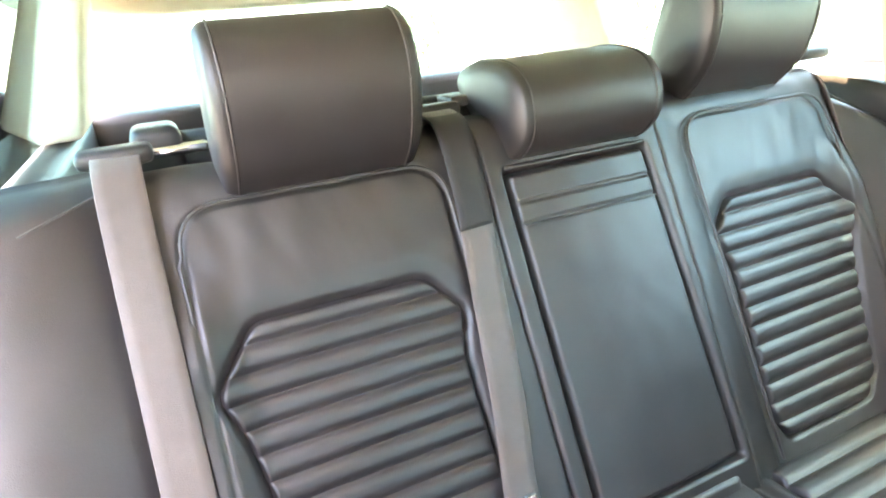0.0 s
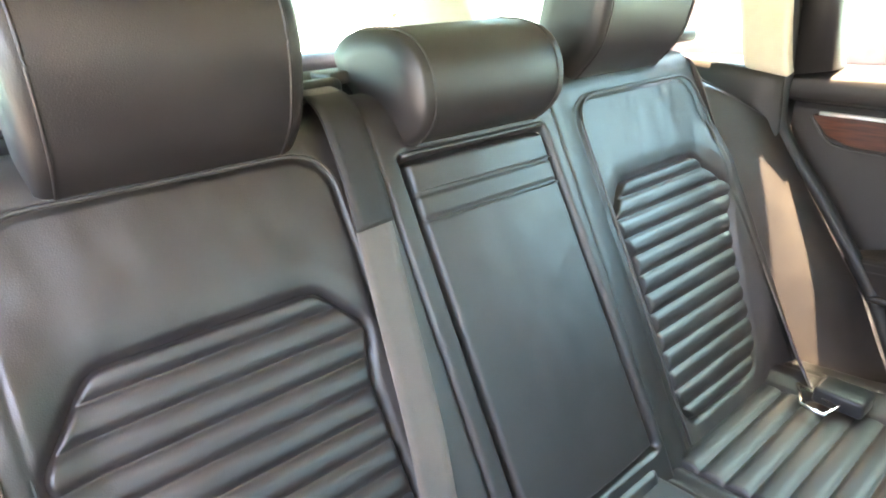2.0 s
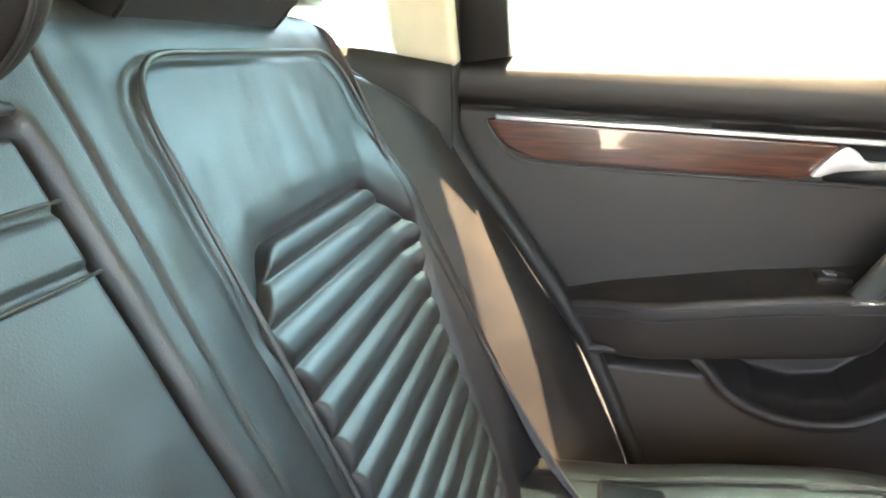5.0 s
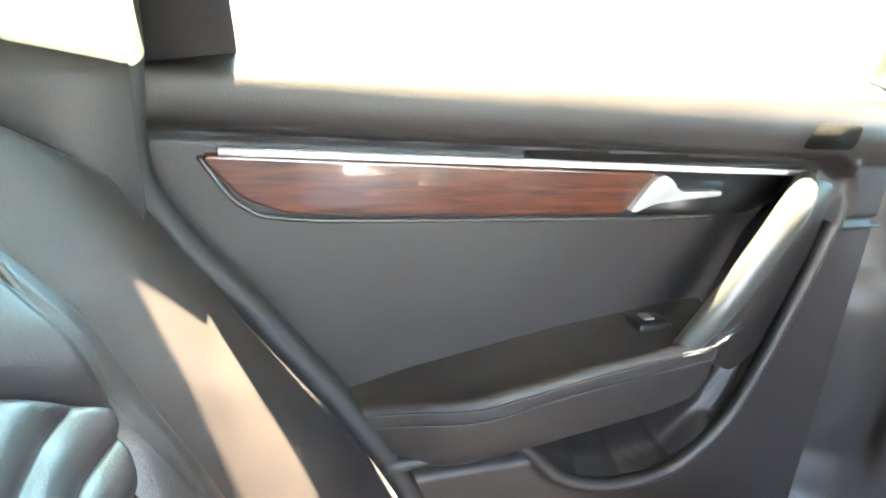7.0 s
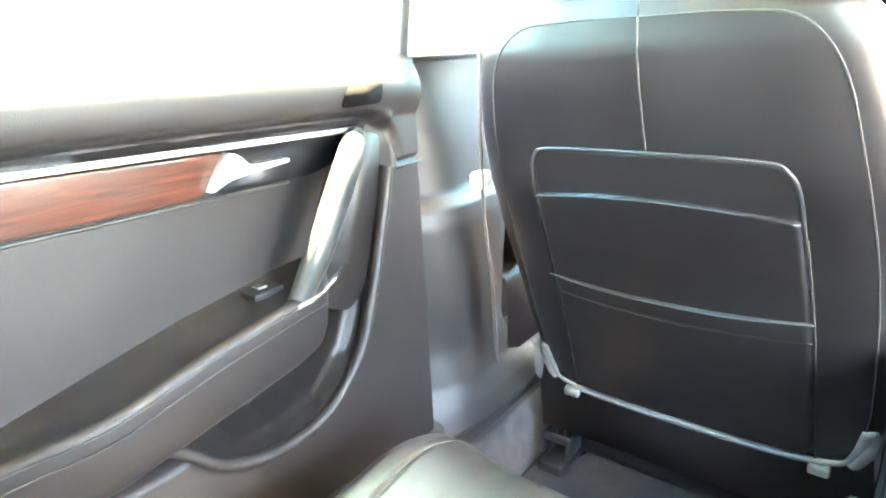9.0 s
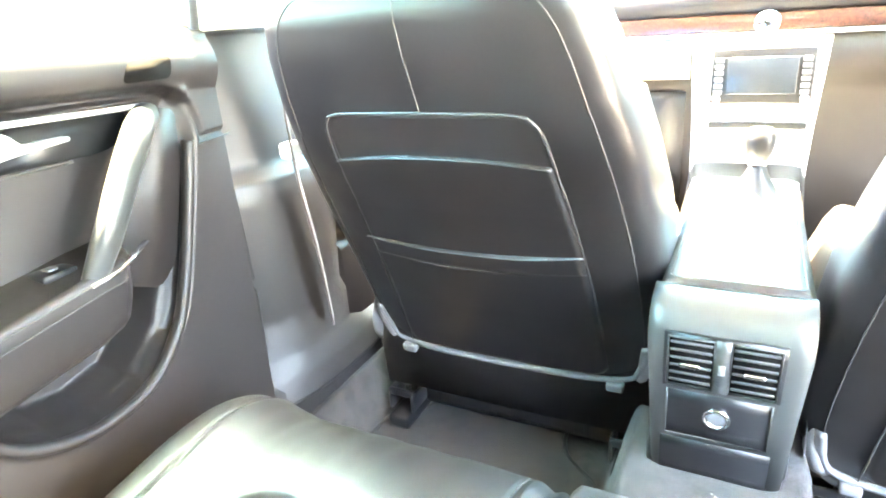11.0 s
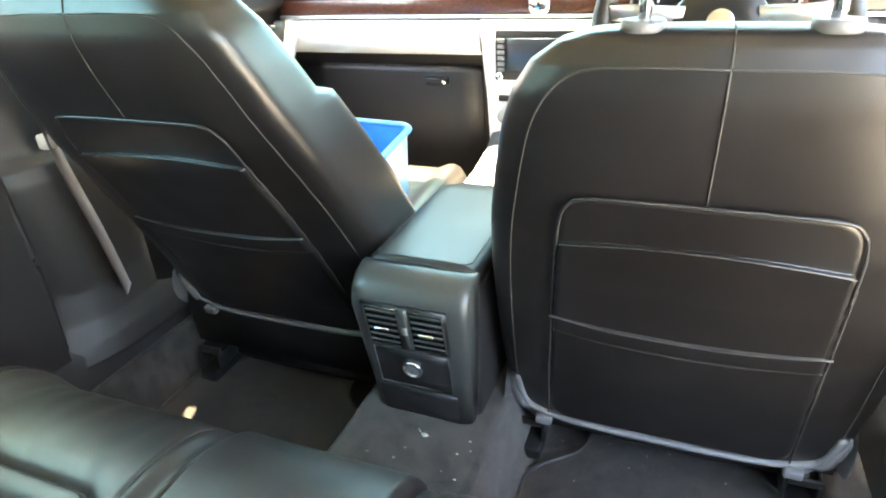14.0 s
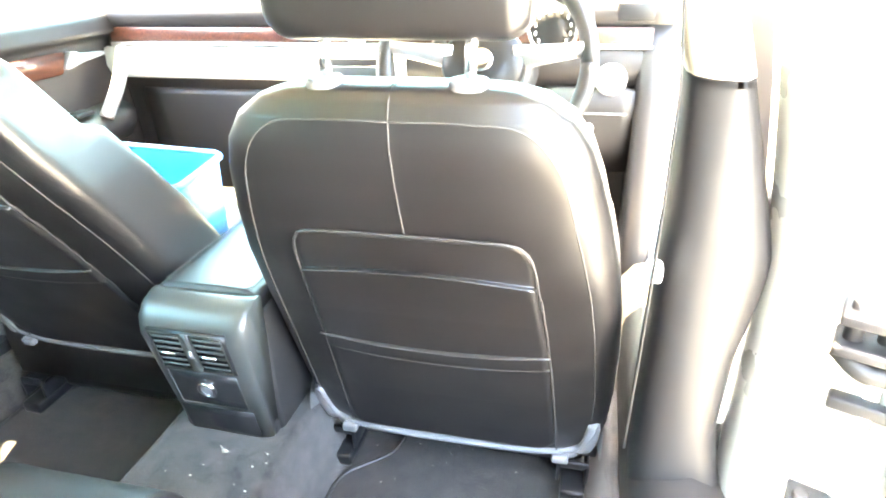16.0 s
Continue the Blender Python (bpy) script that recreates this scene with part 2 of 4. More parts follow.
def disc(c, r, depth, axis, n=28, dish=0.0):
    """A short turned knob along an axis, with a rounded rim."""
    rings = []
    for f, d in ((0.001, 0), (1, 0), (1, depth * .7), (.94, depth), (.6, depth * (1 - dish)), (0.001, depth * (1 - dish))):
        ring = []
        for u in np.linspace(0, 2 * math.pi, n, endpoint=False):
            p = [r * f * math.cos(u), r * f * math.sin(u)]
            p.insert(axis, d)
            ring.append(np.array(c) + p)
        rings.append(ring)
    return loft(rings)


def poly_dist(X, Y, poly):
    """Signed distance to a closed outline, below zero inside."""
    p = np.array(poly, float)
    d, inside = np.full(X.shape, 1e9), np.zeros(X.shape, bool)
    for (x0, y0), (x1, y1) in zip(p, np.roll(p, -1, 0)):
        ex, ey = x1 - x0, y1 - y0
        t = np.clip(((X - x0) * ex + (Y - y0) * ey) / (ex * ex + ey * ey + 1e-15), 0, 1)
        d = np.minimum(d, np.hypot(X - x0 - t * ex, Y - y0 - t * ey))
        c = ((y0 > Y) != (y1 > Y)) & (X < ex * (Y - y0) / (ey + 1e-15) + x0)
        inside ^= c
    return np.where(inside, -d, d)


def rounded(poly, r=0.02, n=5):
    """An outline with its corners rounded."""
    p = np.array(poly, float)
    out = []
    for a, b, c in zip(np.roll(p, 1, 0), p, np.roll(p, -1, 0)):
        u, v = a - b, c - b
        k = min(r, 0.45 * np.linalg.norm(u), 0.45 * np.linalg.norm(v))
        s, e = b + u / np.linalg.norm(u) * k, b + v / np.linalg.norm(v) * k
        for t in np.linspace(0, 1, n):
            out.append((1 - t) ** 2 * s + 2 * t * (1 - t) * b + t * t * e)
    return np.array(out)


def wrinkle(X, Y, scale, seed):
    return np.array([[noise.noise((x * scale[0], y * scale[1], seed)) for x, y in zip(a, b)] for a, b in zip(X, Y)])


# ---- setting: shell of the car, ground ----
ground = add("ground", *sheet(np.array([[(x, y, -0.30) for y in np.linspace(-60, 60, 9)] for x in np.linspace(-60, 60, 9)])), TARMAC, shade=False)
structure(ground, "pale paved ground of the car park round the car", "ground")

floor_P = []
for y in np.linspace(0.10, 1.60, 120):
    row = []
    for x in np.linspace(-0.74, 0.74, 180):
        a = abs(x)
        z = 0.165 * float(smooth((0.165 - a) / 0.055)) + 0.12 * float(smooth((a - 0.595) / 0.055))
        z += 0.10 * float(smooth((y - 1.25) / 0.3)) + 0.012 * float(smooth((a - 0.52) / 0.03)) * float(smooth((0.66 - a) / .03))
        z += 0.003 * noise.noise((x * 14, y * 14, 3.0))
        row.append((x, y, z))
    floor_P.append(row)
floor = add("floor", *sheet(np.array(floor_P)), CARPET)
structure(floor, "dark grey carpeted car floor with a raised tunnel", "floor")


def foot_mat(s):
    out = rounded([(0.255, 0.93), (0.25, 0.78), (0.155, 0.70), (0.16, 0.36), (0.60, 0.36), (0.60, 0.76), (0.535, 0.80), (0.53, 0.93)], 0.04, 6)
    out = np.array([(s * a, b) for a, b in out])
    t = thing("floor_mat", (s * 0.38, 0.6, 0.012), "dark pile floor mat with a bound edge on the carpet", "floor mat", "rear floor mats")
    add("mat_body", *prism(out, 0.008, 0.019, 2), MAT, t, shade=False)
    rim = np.array([(x, y, 0.018) for x, y in out])
    add("binding", *tube(np.vstack([rim, rim[:1]]), 0.0042, 6), PIPING, t, "raised dark bound edge")


foot_mat(1)
foot_mat(-1)


def crumb(x, y, z, r, k):
    rings = []
    for i, f in enumerate((0.3, 1, 0.8, 0.2)):
        rings.append([(x + r * f * math.cos(u) * (1 + .5 * math.sin(3 * u + k)), y + r * 0.7 * f * math.sin(u), z + r * 0.35 * i) for u in np.linspace(0, 6.28, 7, endpoint=False)])
    return loft(rings)


rng = random.Random(4)
bits = []
for _ in range(26):
    bits.append(crumb(rng.uniform(-0.06, 0.11), rng.uniform(0.40, 0.60), 0.1655, rng.uniform(0.0008, 0.0026), rng.random() * 6))
for _ in range(48):
    bits.append(crumb(rng.uniform(0.20, 0.55), rng.uniform(0.45, 0.85), 0.0195, rng.uniform(0.0005, 0.0015), rng.random() * 6))
bits.append(crumb(0.020, 0.581, 0.166, 0.006, 1.0))
tagged(add("crumbs", *joined(*bits), DIRT), "pale crumbs and grit scattered on the carpet", "crumbs", kind="stuff")

# headliner, rails and pillars
head_P = np.array([[(x, y, 1.14 - 0.05 * (abs(x) / 0.6) ** 3 - 0.03 * max(0, (abs(y + 0.1) - 0.6)) ) for x in np.linspace(-0.60, 0.60, 24)] for y in np.linspace(-1.35, 1.18, 44)])
top_P = head_P + np.array([0, 0, 0.05])
structure(add("ceiling", *joined(sheet(head_P), sheet(top_P)), CREAM), "pale cream fabric headliner of the car", "ceiling")

roof_P = [[(x, y, 1.215 - .075 * (abs(x) / .70) ** 4 - .05 * max(0, abs(y + .1) - .7)) for x in np.linspace(-.687, .687, 24)] for y in np.linspace(-1.45, 1.20, 30)]
roof = joined(sheet(np.array(roof_P)), sheet(np.array(roof_P) - np.array([0, 0, .012])))
structure(add("roof", *roof, PAINT), "pale painted roof panel of the car", "car roof")


def pillar(name, foot, head, mat, label, part_of=None, push=0.05):
    """A trimmed pillar: outline points at the foot, those at the head, inner face towards the cabin."""
    rings = []
    for t in np.linspace(0, 1, 14):
        rings.append([np.array(a) * (1 - t) + np.array(b) * t for a, b in zip(foot, head)])
    ob = add(name, *loft(rings), mat)
    m = ob.modifiers.new("edge", "BEVEL")
    m.width, m.segments, m.limit_method = 0.012, 3, "ANGLE"
    return structure(ob, label, "pillar trim")


for s, side in ((-1, "left"), (1, "right")):
    # rear pillar beside the seat, rearmost pillar beside the tailgate
    o, up = (.060, .06) if s > 0 else (0.0, 0.0)
    pillar("pillar_c", [(s * (.635 + o), -.287, .785 + up), (s * (.630 + o), -.206, .772 + up), (s * (.70 + o), -.203, .77 + up), (s * (.70 + o), -.29, .78 + up)],
           [(s * (.605 + o), -.33, 1.11), (s * (.60 + o), -.235, 1.11), (s * (.66 + o), -.23, 1.11), (s * (.66 + o), -.34, 1.11)], CREAM, "cream trimmed car pillar beside the rear seat")
    pillar("pillar_d", [(s * .62, -1.28, .80), (s * .62, -.94, .80), (s * .70, -.92, .80), (s * .70, -1.30, .80)],
           [(s * .55, -1.22, 1.10), (s * .55, -1.03, 1.11), (s * .62, -1.02, 1.11), (s * .62, -1.24, 1.10)], CREAM, "cream trimmed car pillar of the load space")
    rail = tube(curve_points([(s * .585, -1.35, 1.08), (s * .60, -.6, 1.12), (s * .60, .3, 1.13), (s * .59, .85, 1.11), (s * .60, 1.12, 1.08), (s * .66, 1.45, .94), (s * .71, 1.74, .79)], 60), 0.035, 10)
    structure(add("roof_rail", *rail, CREAM), "cream roof edge trim above the door openings", "trim")
    # side wall of the load space, dark below the side window
    wall = [[(s * (.62 + .02 * math.sin(3 * z) + .05 * max(0, z - .74)), y, z) for z in np.linspace(.30, .775 + .15 * np.clip(-.21 - y, 0, .14), 22)] + [(s * .72, y, .775 + .15 * min(.14, max(0, -.21 - y))), (s * .72, y, .28)] for y in np.linspace(-1.42, -.214 if s < 0 else -.31, 24)]
    structure(add("wall_load_" + side, *loft(wall), SOFT), "dark plastic side trim of the load space", "side trim")

load = add("load_floor", *rbox((-.62, -1.45, .40), (.62, -.36, .46), .01), CARPET)
structure(load, "grey carpet of the load space behind the seats", "floor")
structure(add("tailgate_sill", *rbox((-.66, -1.50, .30), (.66, -1.40, .80), .03, 3), SOFT), "dark trim below the tailgate window", "trim")
structure(add("tailgate_head", *rbox((-.60, -1.40, 1.02), (.60, -1.28, 1.10), .02, 3), CREAM), "cream trim above the tailgate window", "trim")
structure(add("windscreen_header", *rbox((-.60, 1.10, 1.050), (.60, 1.22, 1.110), .02, 3), CREAM), "cream trim above the windscreen", "trim")


def pane(name, corners, label):
    c = [np.array(p, float) for p in corners]
    n = np.cross(c[1] - c[0], c[2] - c[0])
    n = n / np.linalg.norm(n) * 0.002
    ob = add(name, *loft([[p - n for p in c], [p + n for p in c]]), GLASS, shade=False)
    ob.visible_shadow = False
    return structure(ob, label, "window")


pane("window_tailgate", [(-.6, -1.46, .80), (.6, -1.46, .80), (.54, -1.36, 1.06), (-.54, -1.36, 1.06)], "clear tailgate window of the car")
pane("windscreen", [(-.68, 1.78, .80), (.68, 1.78, .80), (.56, 1.225, 1.095), (-.56, 1.225, 1.095)], "clear windscreen of the car")
for s in (-1, 1):
    pane("window_side", [(s * .69, -.95, .80), (s * .69, -.29, .80), (s * .60, -.37, 1.10), (s * .60, -1.05, 1.10)], "clear side window of the load space")

# load cover rolled up behind the backrests
cover = thing("load_cover", (0, -.43, .83), "dark rolled load cover cassette behind the rear backrests", "load cover")
add("cassette", *tube([(x, -.46, .825) for x in np.linspace(-.50, .50, 12)], .032, 16, flat=0.8), HARD, cover)
add("lid_edge", *rbox((-.48, -.445, .838), (.13, -.395, .852), .004), HARD, cover)
for x in (-.50, .50):
    add("end_cap", *rbox((x - .028, -.50, .785), (x + .028, -.42, .862), .012, 3), HARD, cover)
    for dz in (.795, .83):
        add("catch", *rbox((x - .055, -.435, dz), (x + .02, -.40, dz + .012), .004), CHROME, cover, "bright metal catch plate")
add("catch", *rbox((.055, -.43, .808), (.15, -.40, .816), .003), CHROME, cover, "bright metal catch plate")

# sills and centre pillars
for s, side in ((-1, "left"), (1, "right")):
    sill = [[(s * .648, y, .02), (s * .655, y, .13), (s * .668, y, .185), (s * .69, y, .212), (s * .74, y, .23), (s * .80, y, .20), (s * .80, y, -.02), (s * .60, y, -.02)] for y in np.linspace(-.1, 1.6, 20)]
    structure(add("sill_" + side, *loft(sill), PILLAR), "dark plastic door sill trim along the floor", "sill")
    rings = []
    for z, y0, y1, xi in ((.16, .50, .86, .635), (.20, .515, .82, .645), (.235, .535, .76, .662), (.30, .545, .735, .672), (.42, .530, .735, .662), (.525, .515, .742, .656), (.55, .520, .742, .660), (.57, .545, .742, .676), (.765, .530, .752, .680), (.78, .528, .752, .676), (.95, .53, .735, .640), (1.13, .54, .72, .59)):
        c = (y0 + y1) / 2
        deep = .10 if z < .77 else .05
        if s < 0:
            y1 += .075 * float(smooth((.80 - z) / .05))
            c = (y0 + y1) / 2
        if s > 0:
            y1, c = .80, .71
            ring = [(.675, .80, z), (.664, .74, z), (.662, .668, z), (.668, .640, z), (.684, .624, z), (.705, .617, z)]
            bulge = .020 * math.exp(-((z - .56) / .10) ** 2) - .035 * float(smooth((z - .62) / .10)) + .03 * float(smooth((.30 - z) / .14))
            ring += [(.735 + bulge * .7, .617, z), (.752 + bulge, .622, z), (.762 + bulge, .640, z), (.765 + bulge, .70, z), (.765 + bulge, .80, z)]
            if z > .77:
                ring = [(p[0] - .30 * (z - .77), p[1], p[2]) for p in ring]
            rings.append(ring)
            continue
        ring = []
        for u in np.linspace(-1, 1, 15):
            ring.append((s * (xi + .055 * abs(u) ** 3), c + u * (y1 - y0) / 2, z))
        ring += [(s * (xi + deep), y1, z), (s * (xi + deep), y0, z)]
        rings.append(ring)
    fine = []
    R = np.array(rings)
    for t in np.linspace(0, len(R) - 1, 60):
        i = min(int(t), len(R) - 2)
        k = float(smooth(t - i)) * .4 + (t - i) * .6
        fine.append(R[i] * (1 - k) + R[i + 1] * k)
    lower = [r for r in fine if r[0][2] <= .775]
    upper = [r for r in fine if r[0][2] >= .76]
    structure(add("pillar_b_lower_" + side, *loft(lower), PILLAR), "dark plastic lower trim of the centre pillar", "pillar trim")
    structure(add("pillar_b_upper_" + side, *loft(upper), CREAM), "cream upper trim of the centre pillar", "pillar trim")

# painted body outside the right centre pillar
rings = []
for z in np.linspace(-.05, 1.12, 20):
    xo = .835 - .17 * max(0, z - .55) ** 1.2
    rings.append([(xo - .058, .645, z), (xo - .040, .585, z), (xo + .045, .56, z), (xo + .055, .66, z), (xo + .05, .80, z), (xo - .03, .80, z)])
structure(add("pillar_b_body_right", *loft(rings), PAINT), "sunlit pale painted body edge of the centre pillar", "car body")
for s in (-1, 1):
    rings = [[(s * .80, y, -.12), (s * .86, y, -.05), (s * .86, y, .12), (s * .82, y, .20), (s * .79, y, .20), (s * .79, y, -.12)] for y in np.linspace(-.6, 1.7, 12)]
    structure(add("body_sill", *loft(rings), PAINT), "pale painted outer sill of the car body", "car body")


# ---- rear seat ----
BACK_O, BACK_V, BACK_W = np.array((0, -.252, .65)), np.array((0, -.4392, .8984)), np.array((0, .8984, .4392))


def back_point(x, v, w):
    return BACK_O + np.array((1, 0, 0)) * np.asarray(x)[..., None] + np.asarray(v)[..., None] * BACK_V + np.asarray(w)[..., None] * BACK_W


def back_profile(S, top=.160, r=.045):
    """Runs up the backrest's face, over its rounded top and away to the rear."""
    th = np.clip((S - top) / r, 0, math.pi / 2)
    rest = np.clip(S - top - r * math.pi / 2, 0, None)
    v = np.minimum(S, top) + r * np.sin(th)
    w = -r + r * np.cos(th) - rest
    return v, w, np.sin(th), np.cos(th)


INSERT = rounded([(.250, .020), (.452, .020), (.504, -.048), (.484, -.098), (.452, -.30), (.415, -.345), (.232, -.345), (.214, -.31), (.222, -.085), (.207, -.030)], .014, 5)
PANEL = rounded([(.195, -.50), (.195, .150), (.502, .150), (.512, -.50)], .05, 8)


def rows(outline, n=300, m=70):
    """A grid of level rows that fills an outline from side to side."""
    o = np.vstack([outline, outline[:1]])
    lev = np.linspace(o[:, 1].min() + 1e-5, o[:, 1].max() - 1e-5, n)
    U, V = np.zeros((n, m)), np.zeros((n, m))
    for i, q in enumerate(lev):
        hits = [x0 + (x1 - x0) * (q - y0) / (y1 - y0) for (x0, y0), (x1, y1) in zip(o[:-1], o[1:]) if (y0 > q) != (y1 > q)]
        e = (1 - np.cos(np.linspace(0, math.pi, m))) / 2
        U[i], V[i] = min(hits) + (max(hits) - min(hits)) * e, q
    return U, V


def rear_backrest(s):
    side = "left" if s < 0 else "right"
    t = thing("outer_rear_seat", (s * .33, -.1, .36), "black leather outer rear backrest with a ribbed insert and piped seams", "car seat", "rear seat backrests")
    a, S = np.meshgrid(np.linspace(.128, .545, 150), np.linspace(-.40, .30, 250), indexing="ij")
    v, w, nv, nw = back_profile(S)
    sd, sp = poly_dist(a, S, INSERT), poly_dist(a, S, PANEL)
    h = .0045 * smooth(sd / .030) - .0060 * np.exp(-(sd / .0038) ** 2)
    ribs = .0125 * np.abs(np.sin(math.pi * (S + .004) / .0287)) ** .55 - .006
    h += ribs * smooth(-sd / .010) * (sd < 0)
    h += .018 * smooth((a - .46) / .05) * smooth((.10 - S) / .12) + .008 * smooth((.20 - a) / .05)
    h -= .0035 * np.exp(-(sp / .0028) ** 2)
    pull = wrinkle(a + .35 * (S - .1), S, (21, 5), 2.0 + s) + .35 * wrinkle(a - .3 * S, S, (60, 14), 7.0 + s)
    h += .0014 * pull * smooth((sp + 0.0) / -.01) * smooth(sd / .02) * smooth((.19 - S) / .03) * smooth((S - -.02) / .05)
    h += .0012 * wrinkle(a, S, (30, 30), 11.0 + s)
    h -= .055 * smooth((.148 - a) / .022) ** 1.4 + .07 * smooth((a - .520) / .025) ** 1.5
    under = h - ribs * smooth(-sd / .010) * (sd < 0) - .012 * smooth(-sd / .004)
    P = back_point(s * a, v + nv * under, w + nw * under)
    add("cover", *sheet(P, ((sd[:-1, :-1] + sd[1:, 1:]) / 2 > -.012)), LEATHER, t)
    fa, fS = rows(INSERT)
    fd_ = np.abs(poly_dist(fa, fS, INSERT))
    p = ((fS + .004) / .0287) % 1.0
    fh = (.0060 * (1 - np.abs(2 * p - 1) ** 2.8) - .0026) * smooth(fd_ / .007) - .0085 * np.exp(-(fd_ / .0035) ** 2)
    fh += .018 * smooth((fa - .46) / .05) * smooth((.10 - fS) / .12) + .0006 * wrinkle(fa, fS, (30, 30), 3.0 + s)
    add("ribbed_insert", *sheet(back_point(s * fa, fS, fh)), LEATHER, t, "leather insert with horizontal ribs")
    back = [[BACK_O + np.array((s * x, 0, 0)) + vv * BACK_V + ww * BACK_W for vv, ww in ((-.40, -.045), (.175, -.045), (.19, -.06), (.19, -.10), (-.40, -.10))] for x in np.linspace(.132, .54, 6)]
    add("back_board", *loft(back), CARPET, t)
    line = [p for p in PANEL if p[1] > -.38]
    line = [(.195, q) for q in np.linspace(-.36, .09, 10)] + line + [(.507, q) for q in np.linspace(.09, -.36, 10)]
    pv, pw, qv, qw = back_profile(np.array([p[1] for p in line]))
    pts = [BACK_O + np.array((s * p[0], 0, 0)) + (b + d * .013) * BACK_V + (c + e * .013) * BACK_W for p, b, c, d, e in zip(line, pv, pw, qv, qw)]
    add("piping", *tube(pts, .0022, 6), PIPING, t, "raised seam piping")
    return t


def pillow(cx, width, prof, seam=.020, squash=.90, n=48, dx=0.0):
    """A headrest: a closed side profile run across, drawn in at the ends."""
    C = np.array(prof, float)
    mid = C.mean(0)
    rings = []
    for u in np.linspace(-1, 1, n):
        e = max(0.0, (abs(u) * width / 2 - (width / 2 - seam)) / seam)
        f = 1 - (1 - squash) * e ** 2.6 - .006 * math.exp(-((abs(u) * width / 2 - (width / 2 - seam)) / .0025) ** 2)
        rings.append([(cx + u * width / 2 + dx, *(mid + (p - mid) * f)) for p in C])
    e0 = []
    for k, f in ((-1, .55), (1, .55)):
        e0.append([(cx + k * (width / 2 + .004), *(mid + (p - mid) * f * squash)) for p in C])
    return loft([e0[0]] + rings + [e0[1]])


def rear_headrest(t, cx, front, lift, width, label, squash=.92):
    prof = curve_points(front, 60, closed=True)
    prof = prof + np.array((0, lift))
    h = add("headrest", *pillow(cx, width, prof, .014, squash), LEATHER, t, label)
    lo = prof[:, 1].min()
    py = prof[:, 0].mean()
    for k in (-.055, .055):
        add("post", *tube([(cx + k, py - .02, lo - .09), (cx + k, py, lo + .03)], .0055, 10), CHROME, h, "chrome headrest post")
        add("collar", *disc((cx + k, py - .012, lo - .045 if lift else lo - .022), .016, .012, 2), BLACK, h, "black plastic guide collar")
    for k in (-1, 1):
        ring = [(cx + k * (width / 2 - .014), *(prof.mean(0) + (p - prof.mean(0)) * 1.004)) for p in prof]
        add("seam", *tube(ring + ring[:1], .0016, 5), LEATHER, h, "stitched seam")


OUTER_REST = [(-.318, .790), (-.285, .83), (-.270, .893), (-.281, .941), (-.315, .969), (-.351, .953), (-.380, .89), (-.395, .83), (-.375, .785), (-.34, .776)]
MIDDLE_REST = [(-.285, .782), (-.258, .813), (-.260, .858), (-.290, .889), (-.345, .898), (-.40, .892), (-.432, .870), (-.415, .842), (-.36, .798), (-.32, .774)]

right_back = rear_backrest(1)
left_back = rear_backrest(-1)
rear_headrest(right_back, .334, OUTER_REST, 0.0, .222, "rounded black leather headrest")
rear_headrest(left_back, -.324, OUTER_REST, .030, .225, "raised black leather headrest")

# middle backrest with the folding armrest
mid = thing("middle_rear_seat", (0, -.1, .36), "black leather middle backrest with a closed folding armrest", "car seat", "rear seat backrests")
x, S = np.meshgrid(np.linspace(-.150, .150, 90), np.linspace(-.40, .28, 200), indexing="ij")
v, w, nv, nw = back_profile(S, .150, .05)
x = x * (1 + .10 * (x < 0) * smooth((.12 - S) / .45))
slot = poly_dist(x, S, rounded([(-.132, -.335), (-.120, .128), (.120, .128), (.120, -.335)], .012, 4))
h = .016 - .020 * smooth(-slot / .008) - .06 * smooth((abs(x) - .138) / .014) ** 1.4 + .001 * wrinkle(x, S, (25, 25), 4.0)
add("surround", *sheet(back_point(x, v + nv * h, w + nw * h)), LEATHER, mid)
x, S = np.meshgrid(np.linspace(-.116, .116, 110), np.linspace(-.332, .122, 200), indexing="ij")
x = x * (1 + .105 * (x < 0) * smooth((.122 - S) / .454))
edge = poly_dist(x, S, rounded([(-.128, -.332), (-.116, .122), (.116, .122), (.116, -.332)], .012, 4))
h = -.010 + .024 * np.sqrt(smooth(-edge / .012)) + .006 * (1 - (x / .116) ** 2)
for line in (.078, .050):
    h -= .0030 * np.exp(-((S - line) / .0022) ** 2) * (abs(x) < .112)
h += .0008 * wrinkle(x, S, (30, 30), 9.0)
arm = add("armrest", *sheet(back_point(x, S, h)), LEATHER, mid, "folded leather armrest with a stitched band")
for line in (.081, .047):
    add("stitching", *tube(back_point(np.linspace(-.108, .108, 20), np.full(20, line), np.full(20, .0185) + .002 * (1 - (np.linspace(-1, 1, 20)) ** 2)), .0009, 5), STITCH, arm)
lip = back_point(np.linspace(-.112, .112, 14), np.full(14, .125), np.full(14, .014))
add("pull_edge", *tube(lip, .006, 8, flat=.5), PIPING, arm, "pale rolled leather pull edge")
x, S = np.meshgrid(np.linspace(-.115, .115, 40), np.linspace(-.42, -.338, 20), indexing="ij")
add("lower_pad", *sheet(back_point(x, S, .022 - .03 * smooth((S + .352) / .014) - .02 * smooth((abs(x) - .10) / .015))), LEATHER, mid)
rear_headrest(mid, -.006, MIDDLE_REST, 0.0, .218, "low black leather headrest lying on the backrest", .95)


